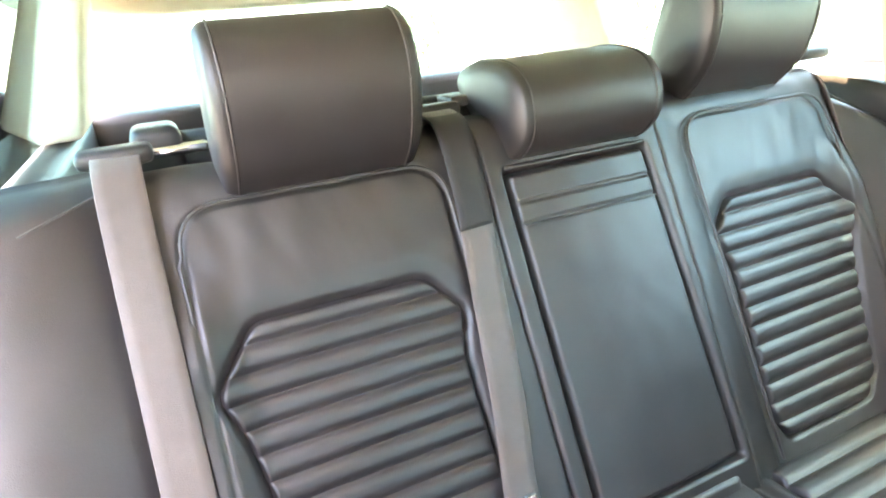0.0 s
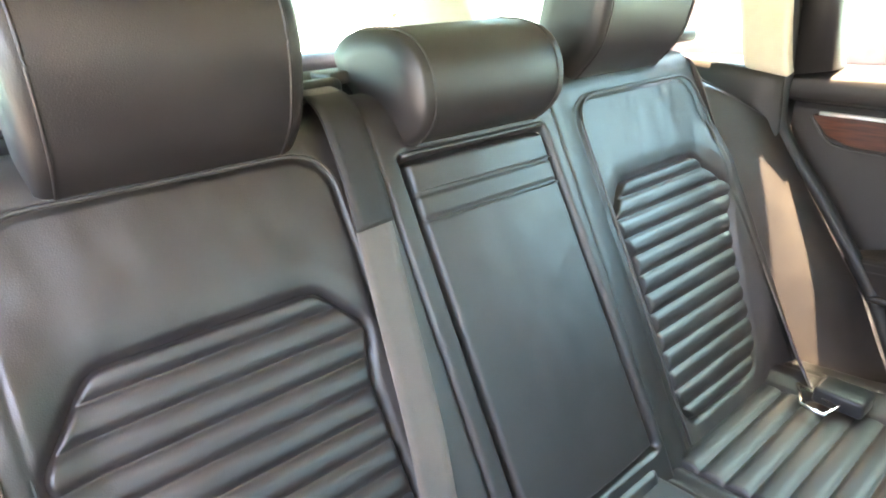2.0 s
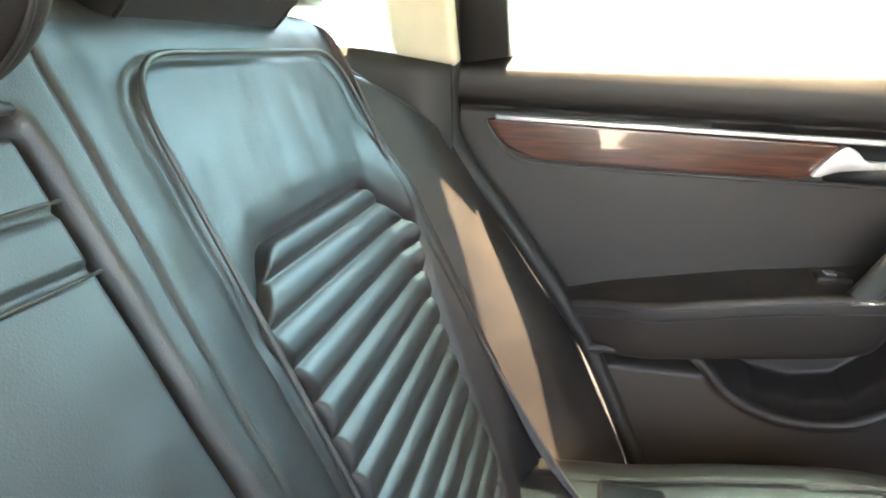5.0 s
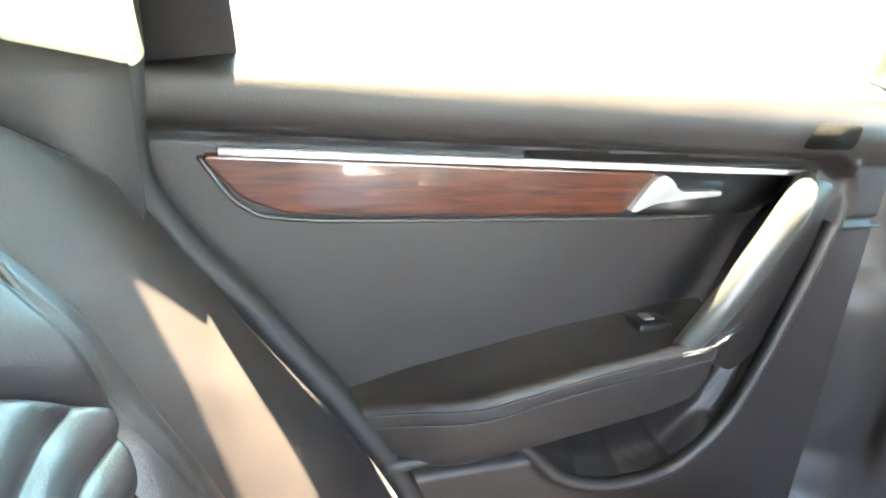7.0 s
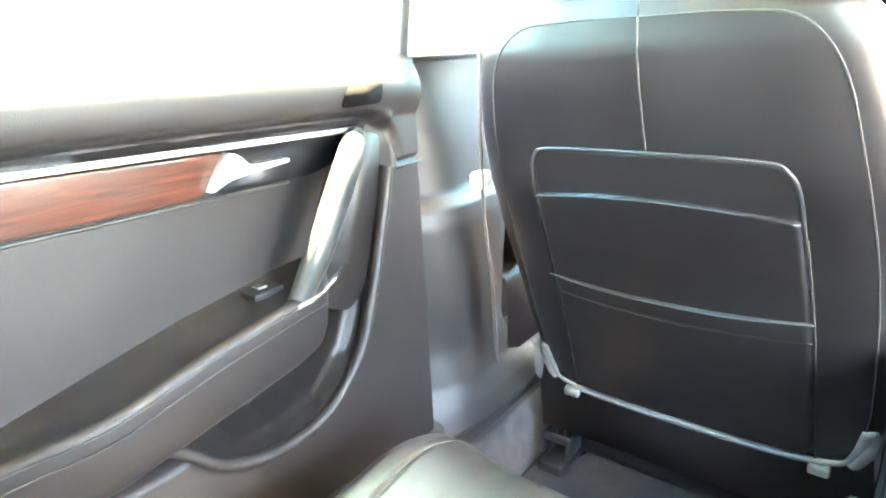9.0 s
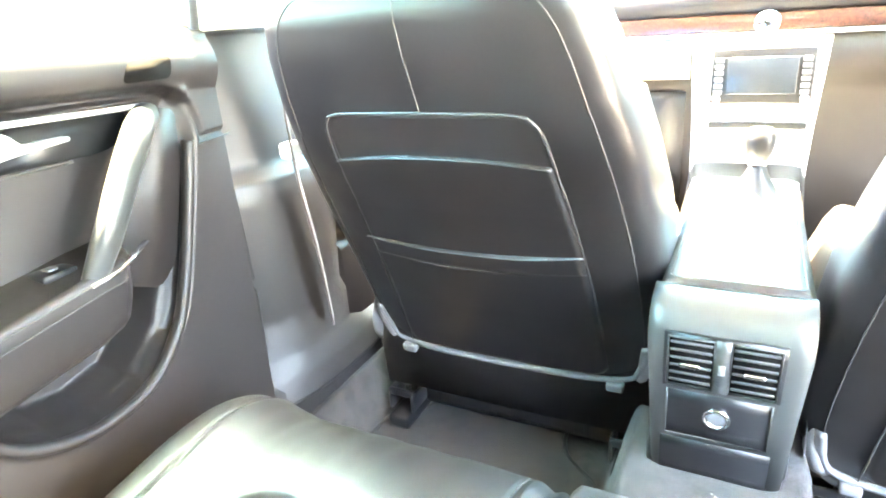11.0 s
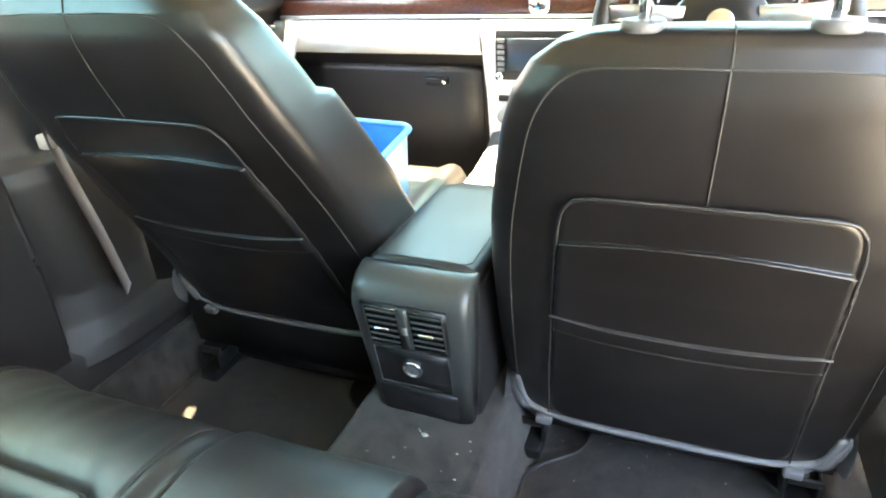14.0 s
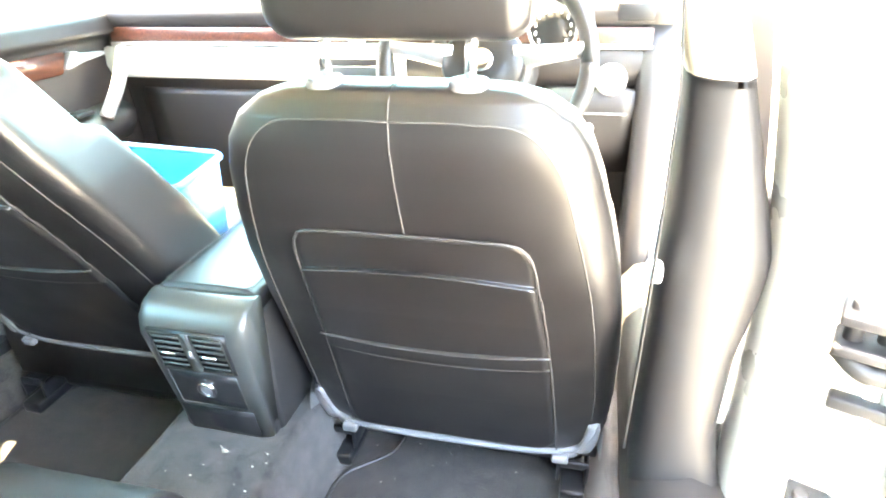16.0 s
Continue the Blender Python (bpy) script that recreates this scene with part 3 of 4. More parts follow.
def side_bolster(s):
    """The fixed pad between the backrest and the door opening."""
    t = thing("seat_bolster", (s * .60, -.1, .34), "smooth black leather side pad between backrest and door", "seat bolster", "seat side pads")
    edge_z = np.array((.22, .258, .415, .568, .682, .74, .80, .86))
    edge_y = np.array((.062, .048, -.027, -.134, -.205, -.235, -.275, -.32))
    f, u = np.meshgrid(np.linspace(0, 1, 110), np.linspace(-.12, 1.25, 70), indexing="ij")
    z = .22 + f * ((.585 - .075 * smooth(u)) if s < 0 else .625)
    y_in = -.252 - .489 * (z - .65) - .012
    y_out = np.interp(z, edge_z, edge_y) - .012
    q = np.clip(u, 0, 1)
    x = .532 + ((.668 if s < 0 else .76) - .532) * q - .028 * smooth((z - .70) / .2) * q + .20 * np.clip(u - 1, 0, 1)
    y = y_in + (y_out - y_in) * q ** 1.25 + .022 * np.sin(math.pi * q) - .07 * np.clip(-u, 0, 1) ** .8 * 4
    y += .0015 * wrinkle(x, z, (22, 22), 5.0 + s) - .09 * smooth((f - .91) / .09) ** 2 - .006 * smooth((u - .97) / .08)
    zz = z - .022 * smooth((f - .955) / .045)
    add("cover", *sheet(np.stack([s * x, y, zz], -1)), LEATHER, t)
    seam = [(s * (.532 + .0165), -.264 - .489 * (q - .65) + .008, q) for q in np.linspace(.40, .76, 20)]
    add("seam", *tube(seam, .0013, 5), STITCH, t)
    top = [(s * (.548 + .012 * k), -.322 + .006 * k, (.779 - .007 * k) if s < 0 else (.822 - .0035 * k)) for k in range(8)]
    add("top_seam", *tube(top, .0013, 5), STITCH, t)
    ex = .088 if s > 0 else 0.0
    rim = [(s * (.674 + ex), .075, .19), (s * (.674 + ex), .048, .258), (s * (.674 + ex), -.027, .415), (s * (.674 + ex), -.134, .568), (s * (.670 + ex), -.200, .655), (s * (.662 + ex * .7), -.221, .71), (s * (.652 + ex * .55), -.218, .79), (s * (.642 + ex * .5), -.221, .95), (s * (.622 + ex * .5), -.230, 1.10)]
    add("door_seal", *tube(curve_points(rim, 80), .0125, 8), RUBBER, t, "black rubber door seal")



side_bolster(1)
side_bolster(-1)


# bench cushion
CUSH = curve_points([(-.17, .312), (-.08, .320), (.02, .328), (.12, .346), (.22, .361), (.29, .359), (.345, .338), (.376, .305), (.388, .27), (.375, .19), (.36, .09)], 200)
cum = np.r_[0, np.cumsum(np.linalg.norm(np.diff(CUSH, axis=0), axis=1))]
bench = thing("rear_bench_cushion", (0, .1, .03), "black leather rear bench cushion with ribbed inserts", "car seat")
C_INSERT = rounded([(.165, -.12), (.165, .190), (.200, .218), (.375, .218), (.425, .170), (.43, -.12)], .02, 5)


def bench_side(s):
    a, k = np.meshgrid(np.linspace(.118, .600, 150), np.linspace(0, cum[-1], 190), indexing="ij")
    y, z = np.interp(k, cum, CUSH[:, 0]), np.interp(k, cum, CUSH[:, 1])
    ty, tz = np.gradient(CUSH[:, 0], cum), np.gradient(CUSH[:, 1], cum)
    ny, nz = -np.interp(k, cum, tz), np.interp(k, cum, ty)
    sd = poly_dist(a, y, C_INSERT) + np.where(z < .30, .2, 0)
    h = .0045 * smooth(sd / .03) - .006 * np.exp(-(sd / .0038) ** 2)
    h += (.011 * np.abs(np.sin(math.pi * (y - .218) / .034)) ** .55 - .006) * smooth(-sd / .012) * (sd < 0)
    h += .010 * smooth((a - .42) / .07) - .016 * np.exp(-((a - .134) / .011) ** 2) * .5 - .0035 * np.exp(-((a - .158) / .0025) ** 2)
    h -= .0035 * np.exp(-((a - .485 - .10 * (y - .25) * (y > .2)) / .0028) ** 2) + .085 * smooth((a - .508) / .060) ** 1.3 + .03 * smooth((.126 - a) / .010)
    h += (.0013 * wrinkle(a, y, (38, 12), 3.0 + s) + .0010 * wrinkle(a, y, (18, 18), 8.0 + s)) * smooth(sd / .02)
    under = h - (.011 * np.abs(np.sin(math.pi * (y - .218) / .034)) ** .55 - .006) * smooth(-sd / .012) * (sd < 0) - .012 * smooth(-sd / .004)
    P = np.stack([s * a, y + ny * under, z + nz * under], -1)
    add("side_cover", *sheet(P, ((sd[:-1, :-1] + sd[1:, 1:]) / 2 > -.012)), LEATHER, bench)
    fa, fy = rows(C_INSERT)
    fd_ = np.abs(poly_dist(fa, fy, C_INSERT))
    p = ((fy - .218) / .034) % 1.0
    fh = (.0060 * (1 - np.abs(2 * p - 1) ** 2.8) - .0026) * smooth(fd_ / .007) - .0085 * np.exp(-(fd_ / .0035) ** 2) + .010 * smooth((fa - .42) / .07)
    fz = np.interp(fy, CUSH[:150, 0], CUSH[:150, 1])
    add("ribbed_insert", *sheet(np.stack([s * fa, fy, fz + fh], -1)), LEATHER, bench, "leather insert with ribs running across")
    for at in (158, 485):
        i = int(np.argmin(abs(a[:, 0] - at / 1000)))
        add("stitching", *tube(P[i, 40:150:3] + np.array((s * .003, 0, .0012)), .0011, 5), STITCH, bench)


bench_side(1)
bench_side(-1)
a, k = np.meshgrid(np.linspace(-.122, .122, 70), np.linspace(0, cum[-1], 150), indexing="ij")
y, z = np.interp(k, cum, CUSH[:, 0]), np.interp(k, cum, CUSH[:, 1])
hz = .012 - .03 * smooth((abs(a) - .108) / .014) + .0012 * wrinkle(a, y, (20, 20), 6.0)
add("middle_cover", *sheet(np.stack([a, y + .2 * hz, z + hz], -1)), LEATHER, bench)
add("base", *rbox((-.57, -.15, .02), (.57, .35, .30), .02), HARD, bench)


def strap(name, label, ctrl, across, width=.047):
    t = thing(name, ctrl[-1], label, "seat belt", "rear seat belts")
    pts = curve_points(ctrl, 50)
    turn = np.array(across, float)
    if turn.ndim == 2:
        k = np.linspace(0, len(turn) - 1, len(pts)).astype(int)
        turn = turn[k]
        turn = np.array([turn[max(0, i - 3):i + 4].mean(0) for i in range(len(turn))])
    add("webbing", *ribbon(pts, turn, width), BELT, t)
    return t


bR = strap("seat_belt", "grey-beige seat belt hanging over the side of the backrest",
           [(.545, -.43, .815), (.543, -.385, .845), (.542, -.335, .842), (.543, -.295, .80), (.545, -.225, .66), (.546, -.165, .54), (.548, -.095, .40), (.55, -.07, .355)], (1, .12, 0))
add("guide", *rbox((.505, -.385, .835), (.58, -.345, .855), .008, 3), HARD, bR, "dark plastic belt guide")
bM = strap("seat_belt", "grey-beige centre seat belt running down to its buckle",
           [(.165, -.43, .80), (.167, -.385, .838), (.168, -.325, .825), (.170, -.283, .755), (.183, -.225, .64), (.197, -.165, .52), (.208, -.132, .44), (.212, -.105, .385)], (1, .10, 0))
buckle = add("buckle", *rbox((.188, -.12, .352), (.238, -.075, .385), .006, 3), BLACK, bM, "black belt buckle")
add("tongue", *tube([(.196, -.12, .425), (.196, -.10, .403), (.228, -.10, .403), (.228, -.12, .425), (.196, -.12, .425)], .0035, 8), CHROME, bM, "chrome belt tongue")
# darker strip laid over the upper end of the centre belt
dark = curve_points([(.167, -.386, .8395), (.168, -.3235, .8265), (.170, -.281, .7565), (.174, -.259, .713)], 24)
add("dark_section", *ribbon(dark, (1, .10, 0), .049, .0022), DARK_WEB, bM, "darker worn upper end of the webbing")
add("guide", *rbox((.125, -.40, .828), (.205, -.375, .848), .007, 3), HARD, bM, "dark plastic belt guide")
bL = strap("seat_belt", "grey-beige seat belt edge-on along the backrest side down to its buckle",
           [(-.520, -.43, .80), (-.522, -.385, .812), (-.532, -.335, .795), (-.545, -.275, .69), (-.535, -.215, .58), (-.525, -.14, .45), (-.485, -.06, .352), (-.43, -.015, .338)],
           [(1, .3, 0)] * 10 + [(.45, .80, .40)] * 8 + [(.85, .45, .25)] * 22 + [(.8, .5, .2)] * 10)
add("buckle", *rbox((-.455, -.010, .336), (-.405, .058, .364), .006, 3), BLACK, bL, "black belt buckle pad")
add("tongue", *tube([(-.42, -.035, .348), (-.375, -.012, .346), (-.37, .02, .346), (-.40, .03, .350), (-.42, -.035, .348)], .0032, 8), CHROME, bL, "chrome belt tongue")
add("guide", *rbox((-.58, -.385, .835), (-.505, -.345, .855), .008, 3), HARD, bL, "dark plastic belt guide")

# ---- front seats ----
#           z     half  depth  rear face
SEAT_LV = [(.115, .205, .07, .738), (.13, .232, .075, .733), (.18, .248, .085, .716), (.26, .252, .092, .688), (.36, .250, .092, .650), (.46, .243, .088, .606), (.55, .230, .082, .563),
           (.62, .215, .076, .534), (.68, .200, .070, .514), (.72, .186, .064, .505), (.75, .166, .054, .506), (.768, .140, .044, .513), (.778, .105, .032, .522), (.781, .06, .016, .535)]
LZ, LA, LB, LY = (np.array(c) for c in zip(*SEAT_LV))
LA = LA + .014


def seat_rear(x, z, off=0.0):
    """A place on the rear face of the front backrest, off metres proud of it."""
    a, b, y = np.interp(z, LZ, LA), np.interp(z, LZ, LB), np.interp(z, LZ, LY)
    q = np.clip(np.abs(x) / a, 0, .985)
    return np.stack([x, y + b - b * (1 - q ** 4.5) ** (1 / 4.5) - off, z], -1)


def seat_line(ctrl, off=.002, n=40):
    c = curve_points(ctrl, n)
    return seat_rear(c[:, 0], c[:, 1], off)


def front_seat(cx, dy, dz, recline, label):
    t = thing("front_seat", (cx, .95 + dy, .02), label, "car seat", "front seats")
    D = np.array((cx, dy, dz))

    def put(name, vf, mat, parent=t, lab=""):
        pts = [np.array(p, float) for p in vf[0]]
        if recline and not name.startswith("cushion"):
            c, sn = math.cos(radians(recline)), math.sin(radians(recline))
            pts = [np.array((p[0], .634 + (p[1] - .634) * c - (p[2] - .40) * sn, .40 + (p[1] - .634) * sn + (p[2] - .40) * c)) for p in pts]
        low = np.array((0, 0, -dz if name == "cushion" else 0))
        return add(name, [p + D + low for p in pts], vf[1], mat, parent, lab)

    rings = []
    for z in np.r_[np.linspace(.115, .74, 64), np.linspace(.744, .781, 18)]:
        a, b, y = np.interp(z, LZ, LA), np.interp(z, LZ, LB), np.interp(z, LZ, LY)
        ring = []
        for u in np.linspace(0, 2 * math.pi, 96, endpoint=False):
            c, sn = math.cos(u), math.sin(u)
            e = 2 / 4.5
            px = a * math.copysign(abs(c) ** e, c)
            py = b * math.copysign(abs(sn) ** e, sn)
            if sn > 0:
                py = py + .03 * (abs(px) / a) ** 4 * (z < .62)
            w = .0012 * noise.noise((px * 22, py * 22, z * 22 + cx * 9))
            ring.append((px * (1 + w), y + b + py + w, z))
        rings.append(ring)
    put("backrest", loft(rings), SEAT_BACK)
    # panel of the map pocket, a little proud
    pan = rounded([(-.143, .612), (.143, .612), (.165, .40), (.183, .128), (-.183, .128), (-.165, .40)], .036, 6)
    X, Z = np.meshgrid(np.linspace(-.186, .186, 110), np.linspace(.126, .614, 300), indexing="ij")
    sd = poly_dist(X, Z, pan)
    top = .540 + .012 * (1 - (X / .16) ** 2)
    off = .0005 + .0045 * np.sqrt(smooth(-sd / .008)) + .009 * smooth((top - Z) / .004) * smooth(-sd / .005) * (1 - .55 * smooth((.52 - Z) / .25))
    strip = .397 - .014 * (1 - (X / .17) ** 2)
    off += .0035 * smooth((strip + .002 - Z) / .004) * smooth((Z - strip + .036) / .004) * smooth(-sd / .01)
    off += .0012 * wrinkle(X, Z, (16, 16), 2.0 + cx)
    keep = (sd[:-1, :-1] + sd[1:, 1:]) / 2 < 0
    upper = keep & ((Z - top)[:-1, :-1] > 0)
    P = seat_rear(X, Z) - np.stack([0 * off, off, -.3 * off], -1)
    put("panel", sheet(P, upper), SEAT_BACK)
    put("map_pocket", sheet(P, keep & ~upper), SEAT_BACK, lab="leather map pocket with an elastic band")
    lines = [[(-.155, .50), (-.147, .572), (-.136, .600), (-.112, .611), (0, .613), (.112, .611), (.136, .600), (.147, .572), (.155, .50)],
             [(-.148, .5405), (-.08, .549), (0, .5515), (.08, .549), (.148, .5405)],
             [(-.167, .399), (-.08, .386), (0, .383), (.08, .386), (.167, .399)],
             [(-.167, .365), (-.08, .352), (0, .349), (.08, .352), (.167, .365)]]
    # seam edges paler than the leather: their highlight is put into the colour
    for ln, r, o in zip(lines, (.0019, .0012, .0017, .0009), (.005, .0105, .0125, .009)):
        put("piping", tube(seat_line(ln, o), r, 6), PIPING, lab="pale seam edge catching the light")
    for k in (-1, 1):
        put("stitching", tube(seat_line([(k * .155, .52), (k * .167, .39), (k * .176, .26), (k * .183, .13)], .005), .0012, 5), STITCH)
        put("stitching", tube(seat_line([(0, .750), (k * .08, .750), (k * .135, .742), (k * .170, .70), (k * .192, .62), (k * .212, .52), (k * .226, .40), (k * .235, .25), (k * .232, .15)], .0004, 60), .0011, 5), STITCH)
    put("stitching", tube(seat_line([(0, .613), (0, .68), (0, .75)], .0004), .0011, 5), STITCH)
    put("stitching", tube([(0, .506, .752), (0, .512, .768), (0, .528, .7815), (0, .545, .7825)], .0011, 5), STITCH)
    # grey rail along the lower edge, with its corner clips
    c = curve_points([(-.238, .205), (-.228, .15), (-.20, .128), (-.10, .120), (.10, .120), (.20, .128), (.228, .15), (.238, .205)], 60)
    put("lower_rail", tube(seat_rear(c[:, 0], c[:, 1], .002), .0085, 8, flat=.7), GREY, lab="grey plastic edge rail")
    for k in (-1, 1):
        put("clip", rbox((k * .19 - .014, .722, .108), (k * .19 + .014, .748, .124), .004), GREY)
        cc = seat_line([(k * .168, .122), (k * .195, .112), (k * .218, .116), (k * .234, .138), (k * .243, .170), (k * .246, .205)], .003, 26)
        put("hinge_cover", tube(cc, tuple(np.interp(np.linspace(0, 1, 26), (0, .12, .45, .7, .9, 1), (.004, .010, .017, .016, .009, .002))), 10, flat=.7), GREY, lab="grey plastic hinge cover")
        cap = [[(k * (.243 + .012 * math.sin(u)), .715 + .055 * math.cos(q) * math.sin(u) + .05, .165 + .06 * math.sin(q) * math.sin(u)) for q in np.linspace(0, 6.28, 18, endpoint=False)] for u in np.linspace(.05, math.pi - .05, 8)]
        put("hinge_plate", loft(cap), GREY)
        rail = add("seat_rail", *rbox((cx + k * .215 - .022, .72, .022), (cx + k * .215 + .022, 1.28, .048), .005), BLACK, t, "black steel seat rail")
        add("rail_stop", *joined(rbox((cx + k * .215 - .03, .742, .048), (cx + k * .215 - .024, .80, .092), .003), rbox((cx + k * .215 + .018, .742, .048), (cx + k * .215 + .026, .80, .086), .003), rbox((cx + k * .215 - .03, .744, .078), (cx + k * .215 + .026, .752, .094), .003)), BLACK, t)
    # seat cushion
    rings = []
    for y in np.linspace(.76, 1.26, 40):
        f = float(smooth((1.27 - y) / .07))
        ring = []
        for u in np.linspace(-1, 1, 41):
            zz = .345 + .03 * smooth((y - .8) / .4) + .016 * smooth((abs(u) - .55) / .2) - .11 * smooth((abs(u) - .74) / .26) ** 1.5 - .13 * (1 - f)
            if abs(u) < .58:
                zz += .004 * abs(math.sin(math.pi * y / .034))
            ring.append((u * .262, y, float(zz)))
        ring += [(.25, y, .10), (-.25, y, .10)]
        rings.append(ring)
    put("cushion", loft(rings), LEATHER)
    put("cushion_base", rbox((-.235, .80, .03 - dz), (.235, 1.24, .14), .02), HARD)
    # headrest
    prof = curve_points([(.528, .835), (.520, .90), (.530, .97), (.56, 1.00), (.60, .99), (.625, .92), (.625, .85), (.60, .823), (.555, .820)], 60, closed=True)
    h = put("headrest", pillow(0, .265, prof, .03, .84), SEAT_BACK, lab="black leather front headrest on two chrome posts")
    for k in (-.076, .076):
        put("post", tube([(k, .560, .86), (k, .548, .81), (k, .540, .76)], .006, 10), CHROME, h)
        put("collar", disc((k, .538, .777), .020, .010, 2), GREY, h, "round plastic post collar")
    return t


driver = front_seat(.368, 0, 0, 0, "black leather front seat with a map pocket and stitched back")
passenger = front_seat(-.343, .000, .066, 5.2, "black leather front seat raised and reclined slightly, map pocket behind")

# blue crate on the passenger seat
crate = thing("storage_box", (-.30, .91, .445), "open bright blue plastic storage box on the front seat", "box")
ro = rounded([(-.385, .80), (-.118, .785), (-.148, .985), (-.415, 1.01)], .025, 6)
cen = ro.mean(0)
rings = []
for z, f in ((.372, .90), (.45, .935), (.525, .965), (.53, .985), (.537, 1.0), (.545, 1.0), (.547, .985), (.54, .95), (.50, .935), (.385, .88), (.380, .80)):
    rings.append([(*(cen + (p - cen) * f), z) for p in ro])
add("shell", *loft(rings), BLUE, crate)
rim = [(*(cen + (p - cen) * .995), .538) for p in ro]
add("rim", *tube(rim + rim[:1], .006, 8), BLUE, crate)


# ---- left rear door ----
door = thing("rear_door", (-.72, .15, .20), "closed rear car door with dark trim, walnut strip and armrest", "car door", "car doors")
EDGE_Z = np.array((.16, .258, .415, .568, .66, .70, .73, .79))
EDGE_Y = np.array((.085, .048, -.027, -.134, -.205, -.221, -.224, -.218))
RIDGE = curve_points([(-.031, .409), (.045, .415), (.100, .417), (.128, .398), (.160, .364), (.205, .342), (.257, .334), (.322, .347), (.380, .400), (.412, .469), (.440, .555), (.456, .610), (.464, .640)], 96)


def belt_line(y):
    return .7255 - .022 * (y + .218) / .67


def rest_top(y):
    return np.interp(y, (-.09, .0, .16, .28, .40), (.478, .502, .532, .548, .556))


Z, U = np.meshgrid(np.linspace(.17, .788, 210), np.linspace(0, 1, 250), indexing="ij")
y0 = np.interp(Z, EDGE_Z, EDGE_Y)
Y = y0 + U * (.532 - y0)
bl = belt_line(Y)
rolled = poly_dist(Y, Z, [(-.4, belt_line(-.4)), (.435, belt_line(.435)), (.460, .698), (.476, .680), (.485, .655), (.488, .634), (.60, .634), (.60, .84), (-.4, .84)])
X = np.full(Y.shape, -.700)
roll = smooth(-rolled / .012)
X += roll * (.030 + .012 * np.sin(math.pi * np.clip((Z - bl) / .065, 0, 1)))
X -= .004 * np.exp(-((rolled - .002) / .004) ** 2)
X -= .060 * smooth((Z - .766) / .025) ** 2
front = smooth((Y - np.interp(Z, RIDGE[48:, 1], RIDGE[48:, 0])) / .02)
X = X * (1 - front * (1 - roll)) + front * (1 - roll) * (-.672)
# map pocket cut and the lower panel in front of it
rd = poly_dist(Y, Z, [(.108, .428), (.150, .386), (.200, .354), (.257, .345), (.318, .357), (.370, .408), (.400, .470), (.374, .480), (.322, .500), (.2, .47)])
X -= .055 * smooth(-rd / .014)
low = (1 - front) * smooth((.40 - Z) / .02) * smooth(rd / .012) * smooth((.45 - Y) / .04)
X += .028 * low
rx = poly_dist(Y, Z, [tuple(p) for p in RIDGE] + [(.47, .70), (-.2, .70), (-.2, .40)])
X += .010 * np.exp(-(np.abs(rx) / .008) ** 2) * (Y > .10)
X += .0006 * wrinkle(Y, Z, (14, 14), 1.0)
ins = (Z < bl - .004) & (Z > rest_top(Y) - .01) & (Y < .455)
add("inner_panel", *sheet(np.stack([X, Y, Z], -1), ~ins[:-1, :-1]), SOFT, door)
add("insert_panel", *sheet(np.stack([X, Y, Z], -1), ins[:-1, :-1]), SOFT_INSERT, door, "dark leatherette insert")
add("core", *prism([(float(np.interp(z, EDGE_Z, EDGE_Y)) + .004, z) for z in np.linspace(.17, .77, 14)] + [(.53, .77), (.53, .17)], -.80, -.775, 0), HARD, door)
outline = rounded([(-.182, .7085), (-.150, .672), (-.115, .6585), (.0, .6535), (.21, .6495), (.245, .692)], .012, 5)
wd = add("wood_trim", *prism(outline, -.702, -.690, 0), WOOD, door, "polished reddish walnut strip")
m = wd.modifiers.new("edge", "BEVEL")
m.width, m.segments, m.limit_method = .004, 3, "ANGLE"
add("chrome_strip", *tube([(-.688, y, belt_line(y) - .013) for y in np.linspace(-.165, .43, 20)], .0046, 8, flat=.75), STRIP, door, "thin bright chrome strip")
add("trim_lip", *tube(curve_points([(-.692, -.180, .706), (-.692, -.152, .668), (-.692, -.115, .6545), (-.692, .0, .6495), (-.692, .21, .6455), (-.692, .32, .6445)], 50), .0022, 6), PIPING, door)
cup = rounded([(.225, .648), (.262, .695), (.40, .690), (.41, .66), (.36, .646)], .012, 5)
add("handle_cup", *prism(cup, -.703, -.6945, 0), BLACK, door, "dark recess behind the handle")
lever = rounded([(.212, .655), (.232, .684), (.243, .692), (.254, .687), (.266, .674), (.318, .674), (.318, .669), (.264, .665), (.238, .662), (.218, .654)], .006, 4)
lv = add("door_handle", *prism(lever, -.697, -.682, 0), SATIN, door, "satin chrome door release lever")
m = lv.modifiers.new("edge", "BEVEL")
m.width, m.segments, m.limit_method = .004, 3, "ANGLE"
# armrest
rings = []
for y in np.linspace(-.082, .335, 50):
    zt = float(rest_top(y))
    q = float(smooth((y + .09) / .16))
    e = float(smooth((.35 - y) / .05))
    d = -.700 + .072 * (.35 + .65 * q) * (.4 + .6 * e)
    zb = np.interp(y, (-.09, 0, .27, .34), (.405, .400, .437, .458))
    zl = zt - .012 - .006 * q
    rings.append([(-.715, y, zt - .004), (-.700, y, zt - .005), (-.69, y, zt - .010), (d - .016, y, zl - .001), (d - .008, y, zl + .002), (d - .002, y, zl - .001), (d, y, zl - .007), (d - .002, y, zl - .022), (d - .007, y, (zl + zb) / 2 - .01), (d - .018, y, zb + .008), (d - .026, y, zb), (-.715, y, zb)])
rest = add("armrest", *loft(rings), SOFT, door, "padded dark door armrest")
for k in (6, 7):
    add("stitching", *tube([np.array(r[k]) + (.0008, 0, 0) for r in rings[4:-3]], .0009, 5), STITCH, rest)
